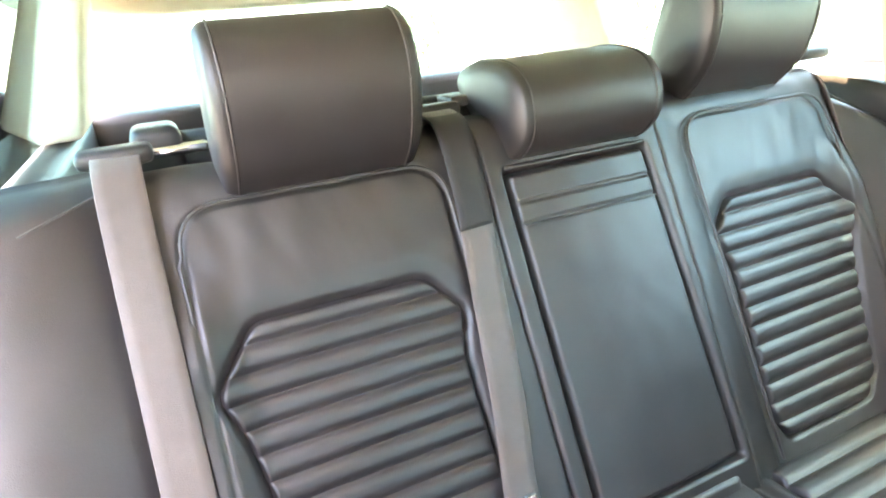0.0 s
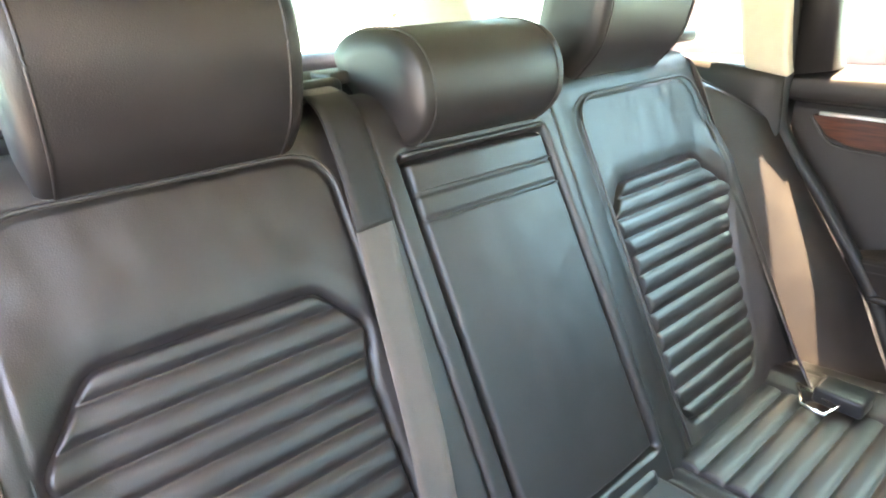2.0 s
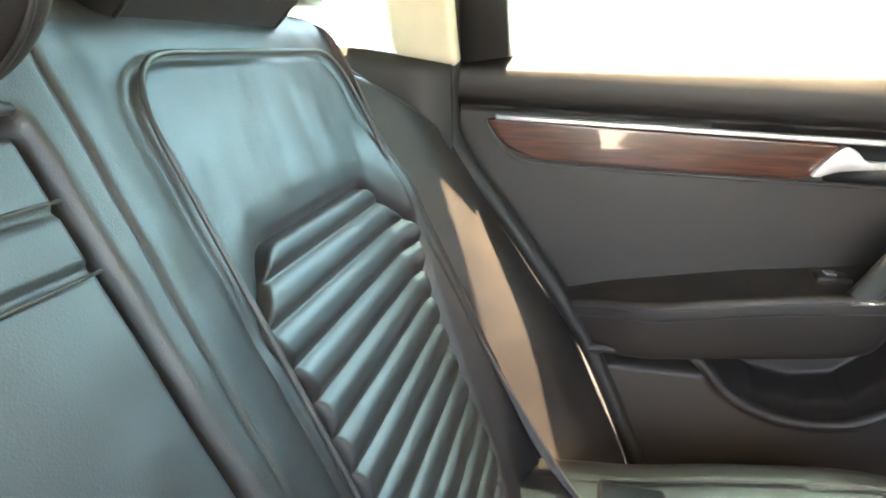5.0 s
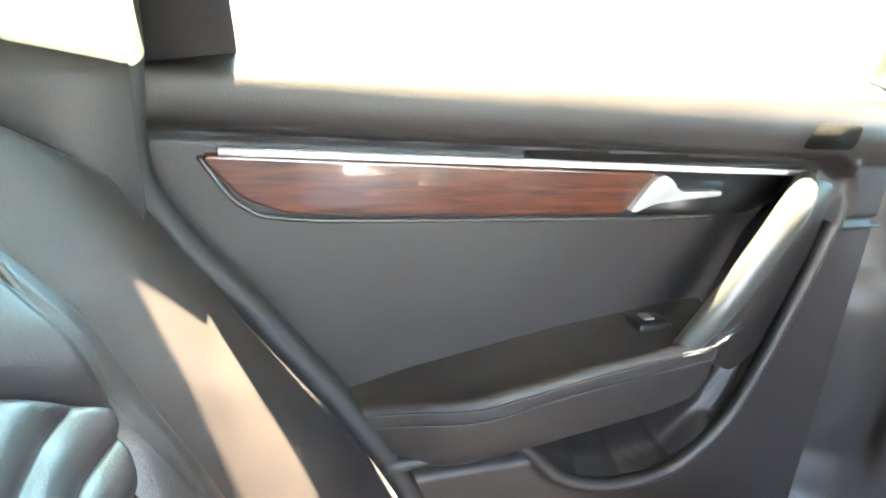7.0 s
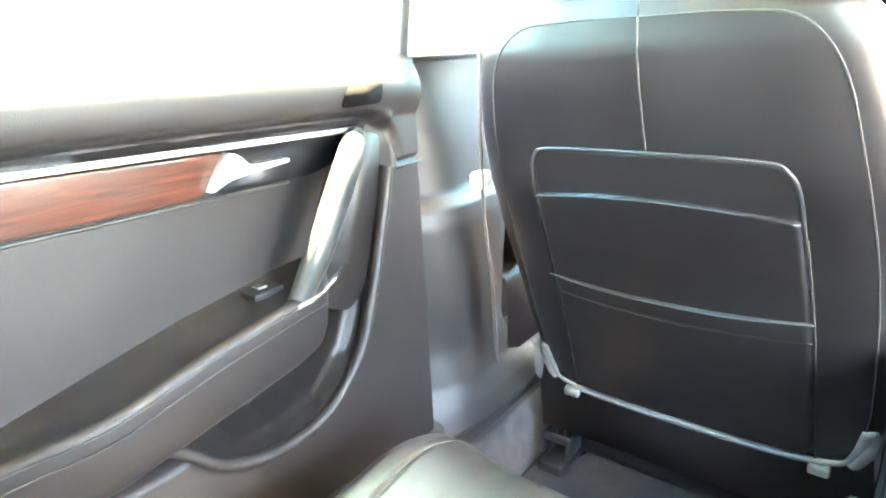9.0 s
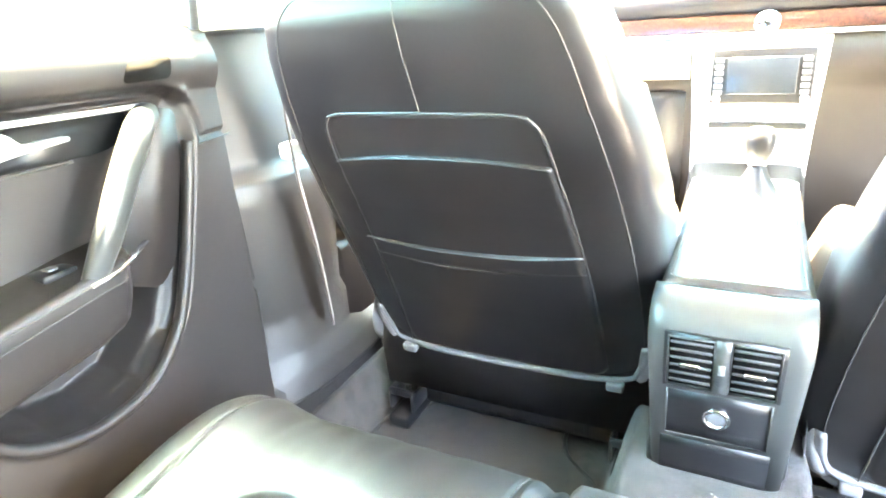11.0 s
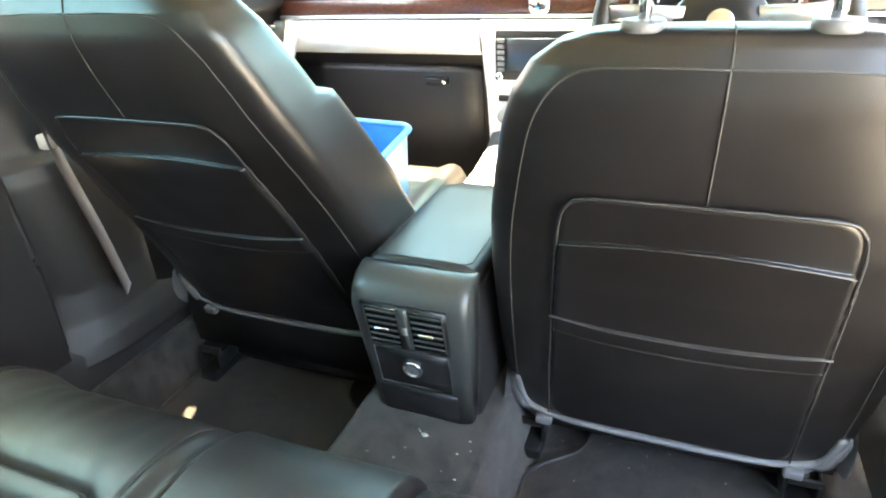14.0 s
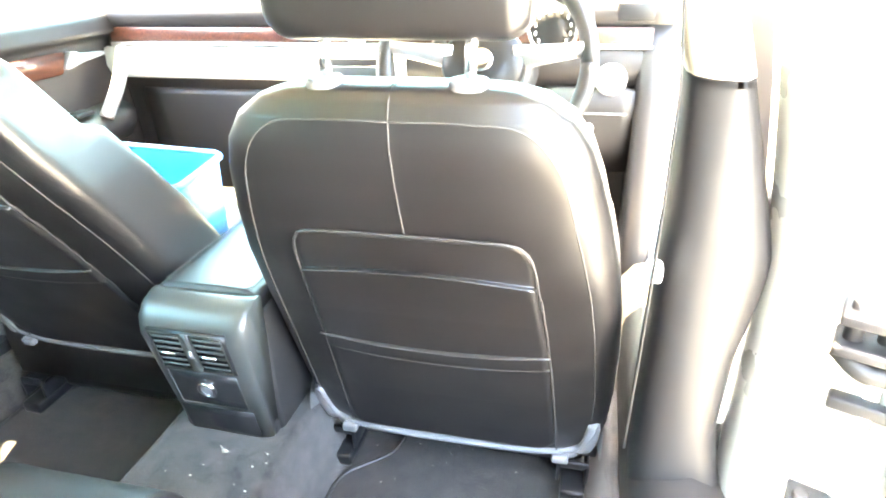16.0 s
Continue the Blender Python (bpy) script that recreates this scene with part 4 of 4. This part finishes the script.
add("window_switch", *rbox((-.699, .235, .528), (-.665, .275, .537), .003), BLACK, rest, "black window switch")
add("switch_key", *rbox((-.690, .248, .536), (-.676, .260, .539), .001), GREY, rest)
# slanting pull handle
pc = curve_points([(-.640, .272, .520), (-.628, .300, .575), (-.628, .335, .630), (-.640, .372, .668), (-.664, .405, .680), (-.69, .435, .676)], 50)
pull = add("pull_handle", *tube(pc, np.interp(np.linspace(0, 1, len(pc)), (0, .15, .7, 1), (.014, .017, .019, .016)), 14, flat=.75, up=(1, 0, 0)), CONSOLE, door, "slanting satin grey pull handle")
add("pull_foot", *tube([(-.632, .262, .520), (-.632, .30, .524), (-.650, .355, .538)], (.006, .006, .004), 8, flat=.6), CHROME, door, "bright metal foot of the pull handle")
back_plate = [(-.668, .322, .489), (-.668, .374, .464), (-.668, .405, .490), (-.668, .446, .610), (-.668, .456, .682), (-.668, .425, .690), (-.668, .375, .625)]
add("pull_backing", *prism(rounded([(p[1], p[2]) for p in back_plate], .012, 5), -.705, -.670, 0), SOFT, door)
add("speaker_grille", *prism(rounded([(.383, .722), (.452, .722), (.458, .748), (.394, .746)], .010, 5), -.672, -.6575, 0), NEAR_BLACK, door, "small dark speaker grille")
add("seam_clip", *tube([(-.668, .482, .632), (-.664, .535, .636)], .0016, 6), RUBBER, door)
add("ridge", *tube([(-.668, p[0], p[1]) for p in RIDGE], .0095, 10, flat=.8), SOFT, door)
# upright of the window frame and the pane
add("frame_upright", *prism([(-.216, .775), (-.148, .785), (-.166, .96), (-.186, 1.10), (-.235, 1.10), (-.222, .96)], -.715, -.655, 0), HARD, door, "dark upright of the window frame")
wp = loft([[(-.738, -.16, .77), (-.738, .52, .77), (-.655, .50, 1.12), (-.655, -.19, 1.12)], [(-.734, -.16, .77), (-.734, .52, .77), (-.651, .50, 1.12), (-.651, -.19, 1.12)]])
add("frame_top", *tube(curve_points([(-.650, -.22, 1.105), (-.650, .0, 1.115), (-.650, .3, 1.115), (-.645, .55, 1.105)], 30), .022, 10), HARD, door, "dark top of the window frame")
gp = add("window_pane", *wp, GLASS, door, "clear window glass", shade=False)
gp.visible_shadow = False
add("door_seal", *tube(curve_points([(-.69, .538, .20), (-.69, .545, .40), (-.69, .536, .62), (-.682, .528, .79), (-.62, .53, 1.10)], 40), .007, 8), RUBBER, door, "black rubber seal")

# front belt on the left centre pillar
fb = thing("seat_belt", (-.61, .62, .30), "front seat belt hanging on the centre pillar with its stop button", "seat belt", "front seat belts")
add("webbing", *ribbon(curve_points([(-.594, .59, 1.05), (-.600, .590, .80), (-.604, .592, .60), (-.615, .63, .42), (-.63, .66, .28)], 40), (-.62, .78, 0), .046), BELT, fb)
add("tongue", *rbox((-.614, .572, .590), (-.592, .602, .615), .006, 3), WHITEP, fb, "pale plastic belt tongue")

# ---- left front door ----
fd = thing("front_door", (-.72, 1.1, .2), "closed front car door with walnut strip and pull handle", "car door", "car doors")
Yf, Zf = np.meshgrid(np.linspace(.76, 1.52, 60), np.linspace(.22, .79, 60), indexing="ij")
Xf = -.70 + .035 * smooth((Zf - .71) / .012) - .07 * smooth((Zf - .76) / .03) ** 2 + .03 * smooth((.40 - Zf) / .03)
add("inner_panel", *sheet(np.stack([Xf, Yf, Zf], -1)), SOFT_INSERT, fd)
add("core", *rbox((-.80, .76, .20), (-.775, 1.52, .77), .01), HARD, fd)
add("wood_trim", *prism(rounded([(.80, .70), (1.22, .695), (1.20, .645), (.84, .65)], .01, 4), -.702, -.690, 0), WOOD, fd, "polished walnut strip")
add("door_handle", *prism(rounded([(1.20, .655), (1.23, .695), (1.25, .685), (1.33, .68), (1.33, .672), (1.25, .665)], .006, 4), -.695, -.672, 0), SATIN, fd, "satin chrome door release lever")
rings = [[(-.71, y, zt), (-.655, y, zt - .01), (-.63, y, zt - .03), (-.635, y, zt - .06), (-.66, y, zt - .10), (-.71, y, zt - .11)] for y, zt in zip(np.linspace(.80, 1.34, 14), np.linspace(.50, .56, 14))]
add("armrest", *loft(rings), SOFT, fd, "padded dark door armrest")
add("pull_handle", *tube(curve_points([(-.64, 1.24, .53), (-.625, 1.29, .60), (-.64, 1.35, .665), (-.69, 1.40, .68)], 30), .017, 12), SATIN, fd, "slanting satin grey pull handle")
add("window_switch", *rbox((-.69, 1.16, .545), (-.65, 1.22, .556), .003), BLACK, fd, "black window switches")

# ---- centre console ----
con = thing("centre_console", (0, .8, .10), "grey centre console with rear air vents and padded lid", "centre console")


def con_y(z):
    return .583 + (.395 - z) * .19


side_prof = [(.628, .150), (.600, .30), (.584, .385), (.590, .412), (.606, .430), (.630, .438), (.643, .438), (.647, .433), (.647, .15)]
rings = []
for u in np.sin(np.linspace(-math.pi / 2, math.pi / 2, 41)):
    e = 1 - .10 * abs(u) ** 8
    rings.append([(.003 + (.080 + .010 * float(smooth((z - .15) / .27))) * u, y + .008 * abs(u) ** 12, .15 + (z - .15) * (1 - .012 * abs(u) ** 12)) for y, z in side_prof])
add("end_cap", *loft(rings), CONSOLE, con, "satin grey metallic end cap")
add("body", *joined(rbox((-.085, .650, .12), (.091, 1.06, .405), .010, 3), rbox((-.085, .63, .10), (.085, .68, .20), .01)), HARD, con)
rings = []
for y in np.r_[np.linspace(.6365, .650, 8), np.linspace(.662, .965, 14)]:
    f = min(1, (y - .636) / .012, (.97 - y) / .02)
    rings.append([(x + .005, y, .412 + (.034 - .010 * (abs(x) / .084) ** 6) * f ** .5 if k else .408) for k, x in [(0, -.086)] + [(1, x) for x in np.linspace(-.086, .086, 25)] + [(0, .086)]])
add("lid", *loft(rings), LEATHER, con, "padded leather console lid")
add("lid_seam", *tube([(-.071, .94, .4435), (-.071, .658, .4435), (-.063, .650, .4442), (.073, .650, .4442), (.081, .658, .4435), (.081, .94, .4435)], .0009, 5), STITCH, con)


def face(xa, za, xb, zb, out, inn=.004):
    """A plate on the sloping rear face, between two heights."""
    r = []
    for z in np.linspace(za, zb, 5):
        r.append([(xa, con_y(z) + inn, z), (xa, con_y(z) - out, z), (xb, con_y(z) - out, z), (xb, con_y(z) + inn, z)])
    return loft(r)


add("vent_surround", *face(-.066, .318, .066, .401, .0022), BLACK, con)
for k in (-1, 1):
    # plate on a solid face; shade between the slats is put into its near-black
    v = add("air_vent", *face(k * .035 - .025, .324, k * .035 + .025, .396, .0030), NEAR_BLACK, con, "black air vent with slats")
    for i in range(6):
        z = .329 + i * .0118
        add("slat", *rbox((k * .035 - .024, con_y(z) - .0055, z), (k * .035 + .024, con_y(z) + .004, z + .0034), .0012), CONSOLE, v)
    add("vane_tab", *rbox((k * .035 - .012, con_y(.358) - .012, .3555), (k * .035 + .012, con_y(.358) - .006, .3615), .002), CHROME, v, "small bright vane tab")
    add("vent_frame", *tube([(k * .035 + a, con_y(z) - .004, z) for a, z in ((-.026, .323), (.026, .323), (.026, .397), (-.026, .397), (-.026, .323))], .0014, 6), CONSOLE, v)
add("thumb_wheel", *disc((-.004, con_y(.358) + .002, .358), .0105, .008, 0, 20), GREY, con, "ribbed vent thumb wheel")
add("centre_bar", *face(-.0085, .320, .0085, .399, .005), CONSOLE, con)
add("tray", *face(-.060, .236, .060, .312, .0015), BLACK, con, "dark storage recess")
add("tray_edge", *tube([(a, con_y(z) - .002, z) for a, z in ((-.060, .312), (-.060, .236), (.060, .236), (.060, .312))], .0011, 6), CONSOLE, con)
sk = add("power_socket", *loft([[(.0 + r * math.cos(u), con_y(.277 + r * math.sin(u)) - d, .277 + r * math.sin(u)) for u in np.linspace(0, 6.2832, 28, endpoint=False)] for r, d in ((.0165, -.002), (.0165, .007), (.0150, .0085), (.0125, .008), (.0120, .003), (.002, .003))]), CHROME, con, "round socket with a pale rim")
add("socket_cap", *loft([[(r * math.cos(u), con_y(.277 + r * math.sin(u)) - d, .277 + r * math.sin(u)) for u in np.linspace(0, 6.2832, 20, endpoint=False)] for r, d in ((.0115, .002), (.0115, .0055), (.009, .0062), (.001, .006))]), GREY, sk)
add("lower_plate", *face(-.066, .160, .066, .228, .0018), BLACK, con)

# tunnel console with the gear lever
tun = thing("gear_console", (0, 1.2, .10), "silver-trimmed tunnel console with gear lever", "centre console")
rings = []
for y, zt in ((.97, .36), (1.05, .358), (1.2, .365), (1.32, .385), (1.42, .44)):
    rings.append([(-.115, y, .08), (-.118, y, zt - .04), (-.108, y, zt - .006), (-.09, y, zt), (.09, y, zt), (.108, y, zt - .006), (.118, y, zt - .04), (.115, y, .08)])
add("body", *loft(rings), HARD, tun)
add("silver_plate", *loft([[(x, y, zt + .003 + (.006 if abs(x) < .09 else 0)) for x in (-.104, -.085, .085, .104)] + [(.104, y, zt - .004), (-.104, y, zt - .004)] for y, zt in ((1.0, .36), (1.1, .36), (1.22, .367), (1.33, .389))]), STACK, tun, "satin silver surround")
boot = []
for z, r in ((.372, .055), (.39, .052), (.41, .040), (.43, .026), (.45, .017), (.465, .014)):
    boot.append([(.02 + r * (1 + .08 * math.sin(7 * u + z * 60)) * math.cos(u), 1.20 + r * (1 + .08 * math.cos(5 * u)) * math.sin(u), z) for u in np.linspace(0, 6.2832, 30, endpoint=False)])
add("gaiter", *loft(boot), LEATHER, tun, "folded leather gear gaiter")
add("gear_knob", *loft([[(.02 + r * math.cos(u), 1.20 + r * 1.1 * math.sin(u), z) for u in np.linspace(0, 6.2832, 24, endpoint=False)] for z, r in ((.455, .012), (.47, .018), (.485, .024), (.505, .028), (.522, .027), (.531, .02), (.533, .004))]), BLACK, tun, "black gear knob")
add("knob_ring", *disc((.02, 1.20, .462), .019, .010, 2), CHROME, tun)

# ---- dashboard ----
dash = thing("dashboard", (0, 1.5, .25), "dark dashboard with walnut strip, glovebox and centre stack", "dashboard")
rings = []
for xx in np.linspace(-.72, .72, 40):
    rings.append([(xx, 1.44, .20), (xx, 1.425, .40), (xx, 1.415, .56), (xx, 1.40, .595), (xx, 1.375, .615), (xx, 1.365, .645), (xx, 1.37, .68), (xx, 1.385, .695), (xx, 1.385, .735), (xx, 1.36, .75), (xx, 1.37, .785), (xx, 1.43, .81), (xx, 1.6, .825), (xx, 1.80, .80), (xx, 1.80, .20)])
add("dash_body", *loft(rings), SOFT, dash)
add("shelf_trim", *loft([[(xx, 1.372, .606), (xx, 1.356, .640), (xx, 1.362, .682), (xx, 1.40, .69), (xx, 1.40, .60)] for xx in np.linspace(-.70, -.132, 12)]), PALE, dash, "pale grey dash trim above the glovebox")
add("wood_trim", *rbox((-.68, 1.372, .697), (.68, 1.39, .733), .004), WOOD, dash, "polished walnut strip")
add("silver_strip", *rbox((-.68, 1.366, .688), (.68, 1.376, .6965), .002), SATIN, dash)
gb = add("glovebox", *loft([[(xx, y, z) for y, z in ((1.424, .26), (1.409, .42), (1.398, .555), (1.402, .572), (1.44, .572), (1.46, .26))] for xx in np.linspace(-.64, -.14, 10)]), HARD, dash, "dark closed glovebox lid")
add("glovebox_latch", *rbox((-.285, 1.385, .525), (-.225, 1.402, .545), .004), BLACK, gb)
add("latch_lock", *disc((-.235, 1.381, .534), .006, .006, 1), CHROME, gb)
st = add("centre_panel", *loft([[(-w, y, z), (-w + .012, y - .012, z), (w - .012, y - .012, z), (w, y, z), (w, 1.47, z), (-w, 1.47, z)] for z, y, w in ((.28, 1.40, .118), (.40, 1.395, .118), (.50, 1.385, .12), (.60, 1.368, .125), (.685, 1.355, .128))]), STACK, dash, "satin silver centre stack")
add("radio", *rbox((-.085, 1.335, .555), (.105, 1.37, .668), .004), BLACK, st, "black radio unit")
add("display", *rbox((-.055, 1.331, .575), (.075, 1.336, .650), .002), SCREEN, st, "dark display screen")
for i in range(6):
    for x in (-.070, .090):
        add("button", *rbox((x - .008, 1.330, .575 + i * .013), (x + .008, 1.336, .584 + i * .013), .0015), GREY, st)
for x in (-.072, .092):
    add("dial", *disc((x, 1.322, .565), .009, .014, 1), CHROME, st)
add("heater_strip", *rbox((-.085, 1.362, .498), (.105, 1.376, .512), .002), BLACK, st)
for x in (-.07, .01, .09):
    add("heater_dial", *disc((x, 1.356, .462), .017, .02, 1), GREY, st)
add("clock", *disc((.01, 1.362, .715), .024, .012, 1), CHROME, dash, "small round clock in the walnut strip")
for cx2, r in ((.30, .048), (.47, .048)):
    g = add("instrument_dial", *disc((cx2, 1.33, .735), r, .012, 1, dish=.4), BLACK, dash, "black instrument dial with pale marks")
    for k in range(11):
        u = radians(220 - k * 26)
        add("mark", *rbox((cx2 + .038 * math.cos(u) - .002, 1.322, .735 + .038 * math.sin(u) - .004), (cx2 + .038 * math.cos(u) + .002, 1.328, .735 + .038 * math.sin(u) + .004), .0005, 1), WHITEP, g)
    add("dial_rim", *tube([(cx2 + (r + .003) * math.cos(u), 1.325, .735 + (r + .003) * math.sin(u)) for u in np.linspace(0, 6.2832, 33)], .004, 6), CHROME, g)
add("cluster_hood", *tube(curve_points([(.22, 1.32, .70), (.25, 1.30, .79), (.385, 1.29, .815), (.52, 1.30, .79), (.55, 1.32, .70)], 40), .016, 10), SOFT, dash)
lk = add("light_knob", *disc((.60, 1.352, .625), .035, .012, 1, dish=.3), SATIN, dash, "round light switch")
add("column_cover", *rbox((.30, 1.08, .60), (.44, 1.40, .69), .03, 3), HARD, dash)
add("kick_panel", *loft([[(.655, y0, z), (.665, y0 - .012, z), (.715, y0 - .012, z), (.722, y0, z), (.722, 1.50, z), (.655, 1.50, z)] for z, y0 in ((.06, 1.28), (.20, 1.29), (.40, 1.32), (.60, 1.36), (.76, 1.40))]), SOFT, dash, "dark trim of the front foot well side")
knee = add("knee_panel", *loft([[(x, 1.395, .40), (x, 1.365, .47), (x, 1.352, .56), (x, 1.356, .60), (x, 1.42, .61), (x, 1.43, .40)] for x in np.linspace(.455, .655, 8)]), SOFT, dash, "dark lower dash panel by the steering column")
add("knee_panel_line", *rbox((.47, 1.348, .548), (.64, 1.353, .552), .001, 1), GREY, knee)
add("ignition_key", *joined(disc((.56, 1.335, .520), .011, .006, 1, 16), rbox((.5585, 1.336, .478), (.5615, 1.341, .510), .001, 1)), WHITEP, dash, "pale key hanging at the dash")
add("side_vent", *rbox((.60, 1.36, .745), (.68, 1.385, .785), .006), BLACK, dash)

# steering wheel
sw = thing("steering_wheel", (.37, 1.04, .70), "black leather steering wheel with silver spokes", "steering wheel")
tilt = Matrix.Translation((.372, 1.03, .715)) @ Matrix.Rotation(radians(-24), 4, "X")
ringp = [tilt @ Vector((.182 * math.cos(u), 0, .182 * math.sin(u))) for u in np.linspace(0, 2 * math.pi, 61)]
add("rim", *tube(ringp, .0155, 12, up=(0, 1, .3)), LEATHER, sw)
hub = loft([[tilt @ Vector((r * math.cos(u) * 1.15, d, r * math.sin(u))) for u in np.linspace(0, 6.2832, 32, endpoint=False)] for r, d in ((.062, .04), (.066, .0), (.060, -.016), (.03, -.022), (.002, -.023))])
add("hub", *hub, BLACK, sw, "black airbag cover")
add("badge", *loft([[tilt @ Vector((r * math.cos(u), d, r * math.sin(u))) for u in np.linspace(0, 6.2832, 24, endpoint=False)] for r, d in ((.020, -.018), (.020, -.026), (.016, -.027), (.002, -.026))]), CHROME, sw)
for ang in (8, 172, 270):
    u = radians(ang)
    sp = [tilt @ Vector((r * math.cos(u), -.004, r * math.sin(u))) for r in (.055, .12, .172)]
    add("spoke", *tube(sp, (.024, .017, .014), 10, flat=.5, up=(0, 1, .3)), SATIN, sw, "satin silver spoke")

# ---- right side: front belt, open doors ----
rb = thing("seat_belt", (.67, .78, .30), "front seat belt hanging slack beside the centre pillar, shade put into its dark webbing", "seat belt", "front seat belts")
# the shade on this belt is put into its webbing colour
add("webbing", *ribbon(curve_points([(.620, .655, 1.05), (.650, .645, .80), (.652, .632, .66), (.650, .622, .556), (.648, .618, .45), (.645, .625, .28)], 40), (.10, 1, 0), .046), DARK_WEB, rb)
add("tongue", *rbox((.640, .606, .538), (.660, .630, .562), .005, 3), WHITEP, rb, "pale plastic belt tongue")


def open_door(name, hinge, angle, length, label):
    """A door swung outwards on its front edge: painted skin, dark trim, edge with hinges."""
    m = Matrix.Translation(hinge) @ Matrix.Rotation(radians(angle), 4, "Z")
    t = thing(name, hinge, label, "car door", "car doors")
    inner = rbox((-.075, -length, .20), (-.03, -.03, .78), .02, 3)
    add("inner_panel", *moved(inner, m), SOFT, t)
    skin = loft([[(.0 + .02 * math.sin(3 * z), y, z) for z in np.linspace(-.02, .80, 14)] + [(-.035, y, .80), (-.035, y, -.02)] for y in np.linspace(-length - .02, 0, 8)])
    add("outer_skin", *moved(skin, m), PAINT, t, "pale painted outer skin")
    for z in (.27, .53):
        hb = joined(rbox((-.06, -.02, z), (-.01, .055, z + .012), .003), rbox((-.06, -.02, z + .035), (-.01, .055, z + .047), .003), moved(disc((0, 0, 0), .009, .06, 2), Matrix.Translation((-.035, .04, z - .006))))
        hg = add("hinge", *moved(hb, m), HARD, t, "dark steel door hinge")
        for dy in (.012, .040):
            add("bolt", *moved(disc((-.035, dy, z + .016), .0085, .020, 2, 12), m), RUBBER, hg, "dark hinge bolt")
    add("check_strap", *moved(rbox((-.05, -.03, .46), (-.03, .045, .475), .003), m), RUBBER, t)
    add("cable_boot", *moved(tube(curve_points([(-.045, -.02, .52), (-.05, .02, .515), (-.04, .05, .53)], 20), .011, 12), m), RUBBER, t, "ribbed rubber cable sleeve")
    fr = tube([(-.03, -.03, .79), (-.06, -.20, 1.08), (-.06, -length + .1, 1.10), (-.03, -length, .80)], .018, 8)
    add("window_frame", *moved(fr, m), HARD, t)
    wp2 = loft([[(-.02, -.05, .78), (-.02, -length + .02, .78), (-.055, -length + .1, 1.09), (-.055, -.20, 1.07)], [(-.016, -.05, .78), (-.016, -length + .02, .78), (-.051, -length + .1, 1.09), (-.051, -.20, 1.07)]])
    g = add("window_pane", *moved(wp2, m), GLASS, t, shade=False)
    g.visible_shadow = False
    wt = prism(rounded([(-.62, .70), (-.20, .69), (-.22, .645), (-.58, .65)], .01, 4), -.082, -.072, 0)
    add("wood_trim", *moved(wt, m), WOOD, t, "polished walnut strip")


open_door("rear_door", (.885, .545, 0), 68, .80, "rear car door standing wide open with pale painted edge")
open_door("front_door", (.86, 1.52, 0), 62, .95, "front car door standing open with dark trim")

# ---- outside ----
pav = add("pavement", *rbox((-9.5, -30, -.30), (-6.2, 30, -.19), .02), RENDERW)
structure(pav, "pale concrete pavement beyond the parked car", "pavement")


def building(x0, y0, y1, h, mat, label):
    t = thing("building", (x0, (y0 + y1) / 2, -.3), label, "building")
    add("wall", *rbox((x0 - 5, y0, -.3), (x0, y1, h), .05), mat, t)
    add("roof", *prism([(y0 - .4, h), (y1 + .4, h), ((y0 + y1) / 2, h + 1.6)], x0 - 5.3, x0 + .35, 0), BARK, t, shade=False)
    n = max(1, int((y1 - y0) / 2.6))
    for i in range(n):
        yc = y0 + (i + .5) * (y1 - y0) / n
        w = add("window", *rbox((x0 - .05, yc - .6, .8), (x0 + .04, yc + .6, 2.1), .02), RENDERW, t)
        for k in (-.29, .29):
            add("pane", *rbox((x0 + .03, yc + k - .25, .88), (x0 + .055, yc + k + .25, 2.02), .01), PALE, w)
        add("sill", *rbox((x0 - .02, yc - .7, .72), (x0 + .14, yc + .7, .80), .02), RENDERW, w)


building(-10.5, -6.5, .8, 3.4, BRICK, "low red brick building across the car park")
building(-12.0, 2.0, 12.0, 3.8, RENDERW, "pale rendered building across the car park")


def shrub(x, y, r, n, seed):
    t = thing("shrub", (x, y, -.3), "leafy green shrub beside the car park", "shrub", "shrubs")
    g = random.Random(seed)
    add("stem", *tube(curve_points([(x, y, -.3), (x + .04, y, .1), (x - .03, y + .05, .5)], 10), .04, 8), BARK, t)
    V, F = [], []
    for _ in range(n):
        u, ph, q = g.uniform(0, 6.28), math.acos(g.uniform(-.5, 1)), r * g.uniform(.45, 1) * (1 + .3 * math.sin(5 * g.random()))
        c = np.array((x + q * math.sin(ph) * math.cos(u), y + q * math.sin(ph) * math.sin(u), .3 + q * math.cos(ph)))
        a = np.array([g.gauss(0, 1) for _ in range(3)])
        b = np.array([g.gauss(0, 1) for _ in range(3)])
        a, b = a / np.linalg.norm(a) * .06, b / np.linalg.norm(b) * .03
        k = len(V)
        V += [c - a, c - b * .9, c + a, c + b * .9]
        F.append((k, k + 1, k + 2, k + 3))
    add("foliage", V, F, LEAF, t, shade=False)


shrub(-5.0, -6.5, .9, 1500, 1)
shrub(-3.0, -8.5, 1.0, 1500, 2)
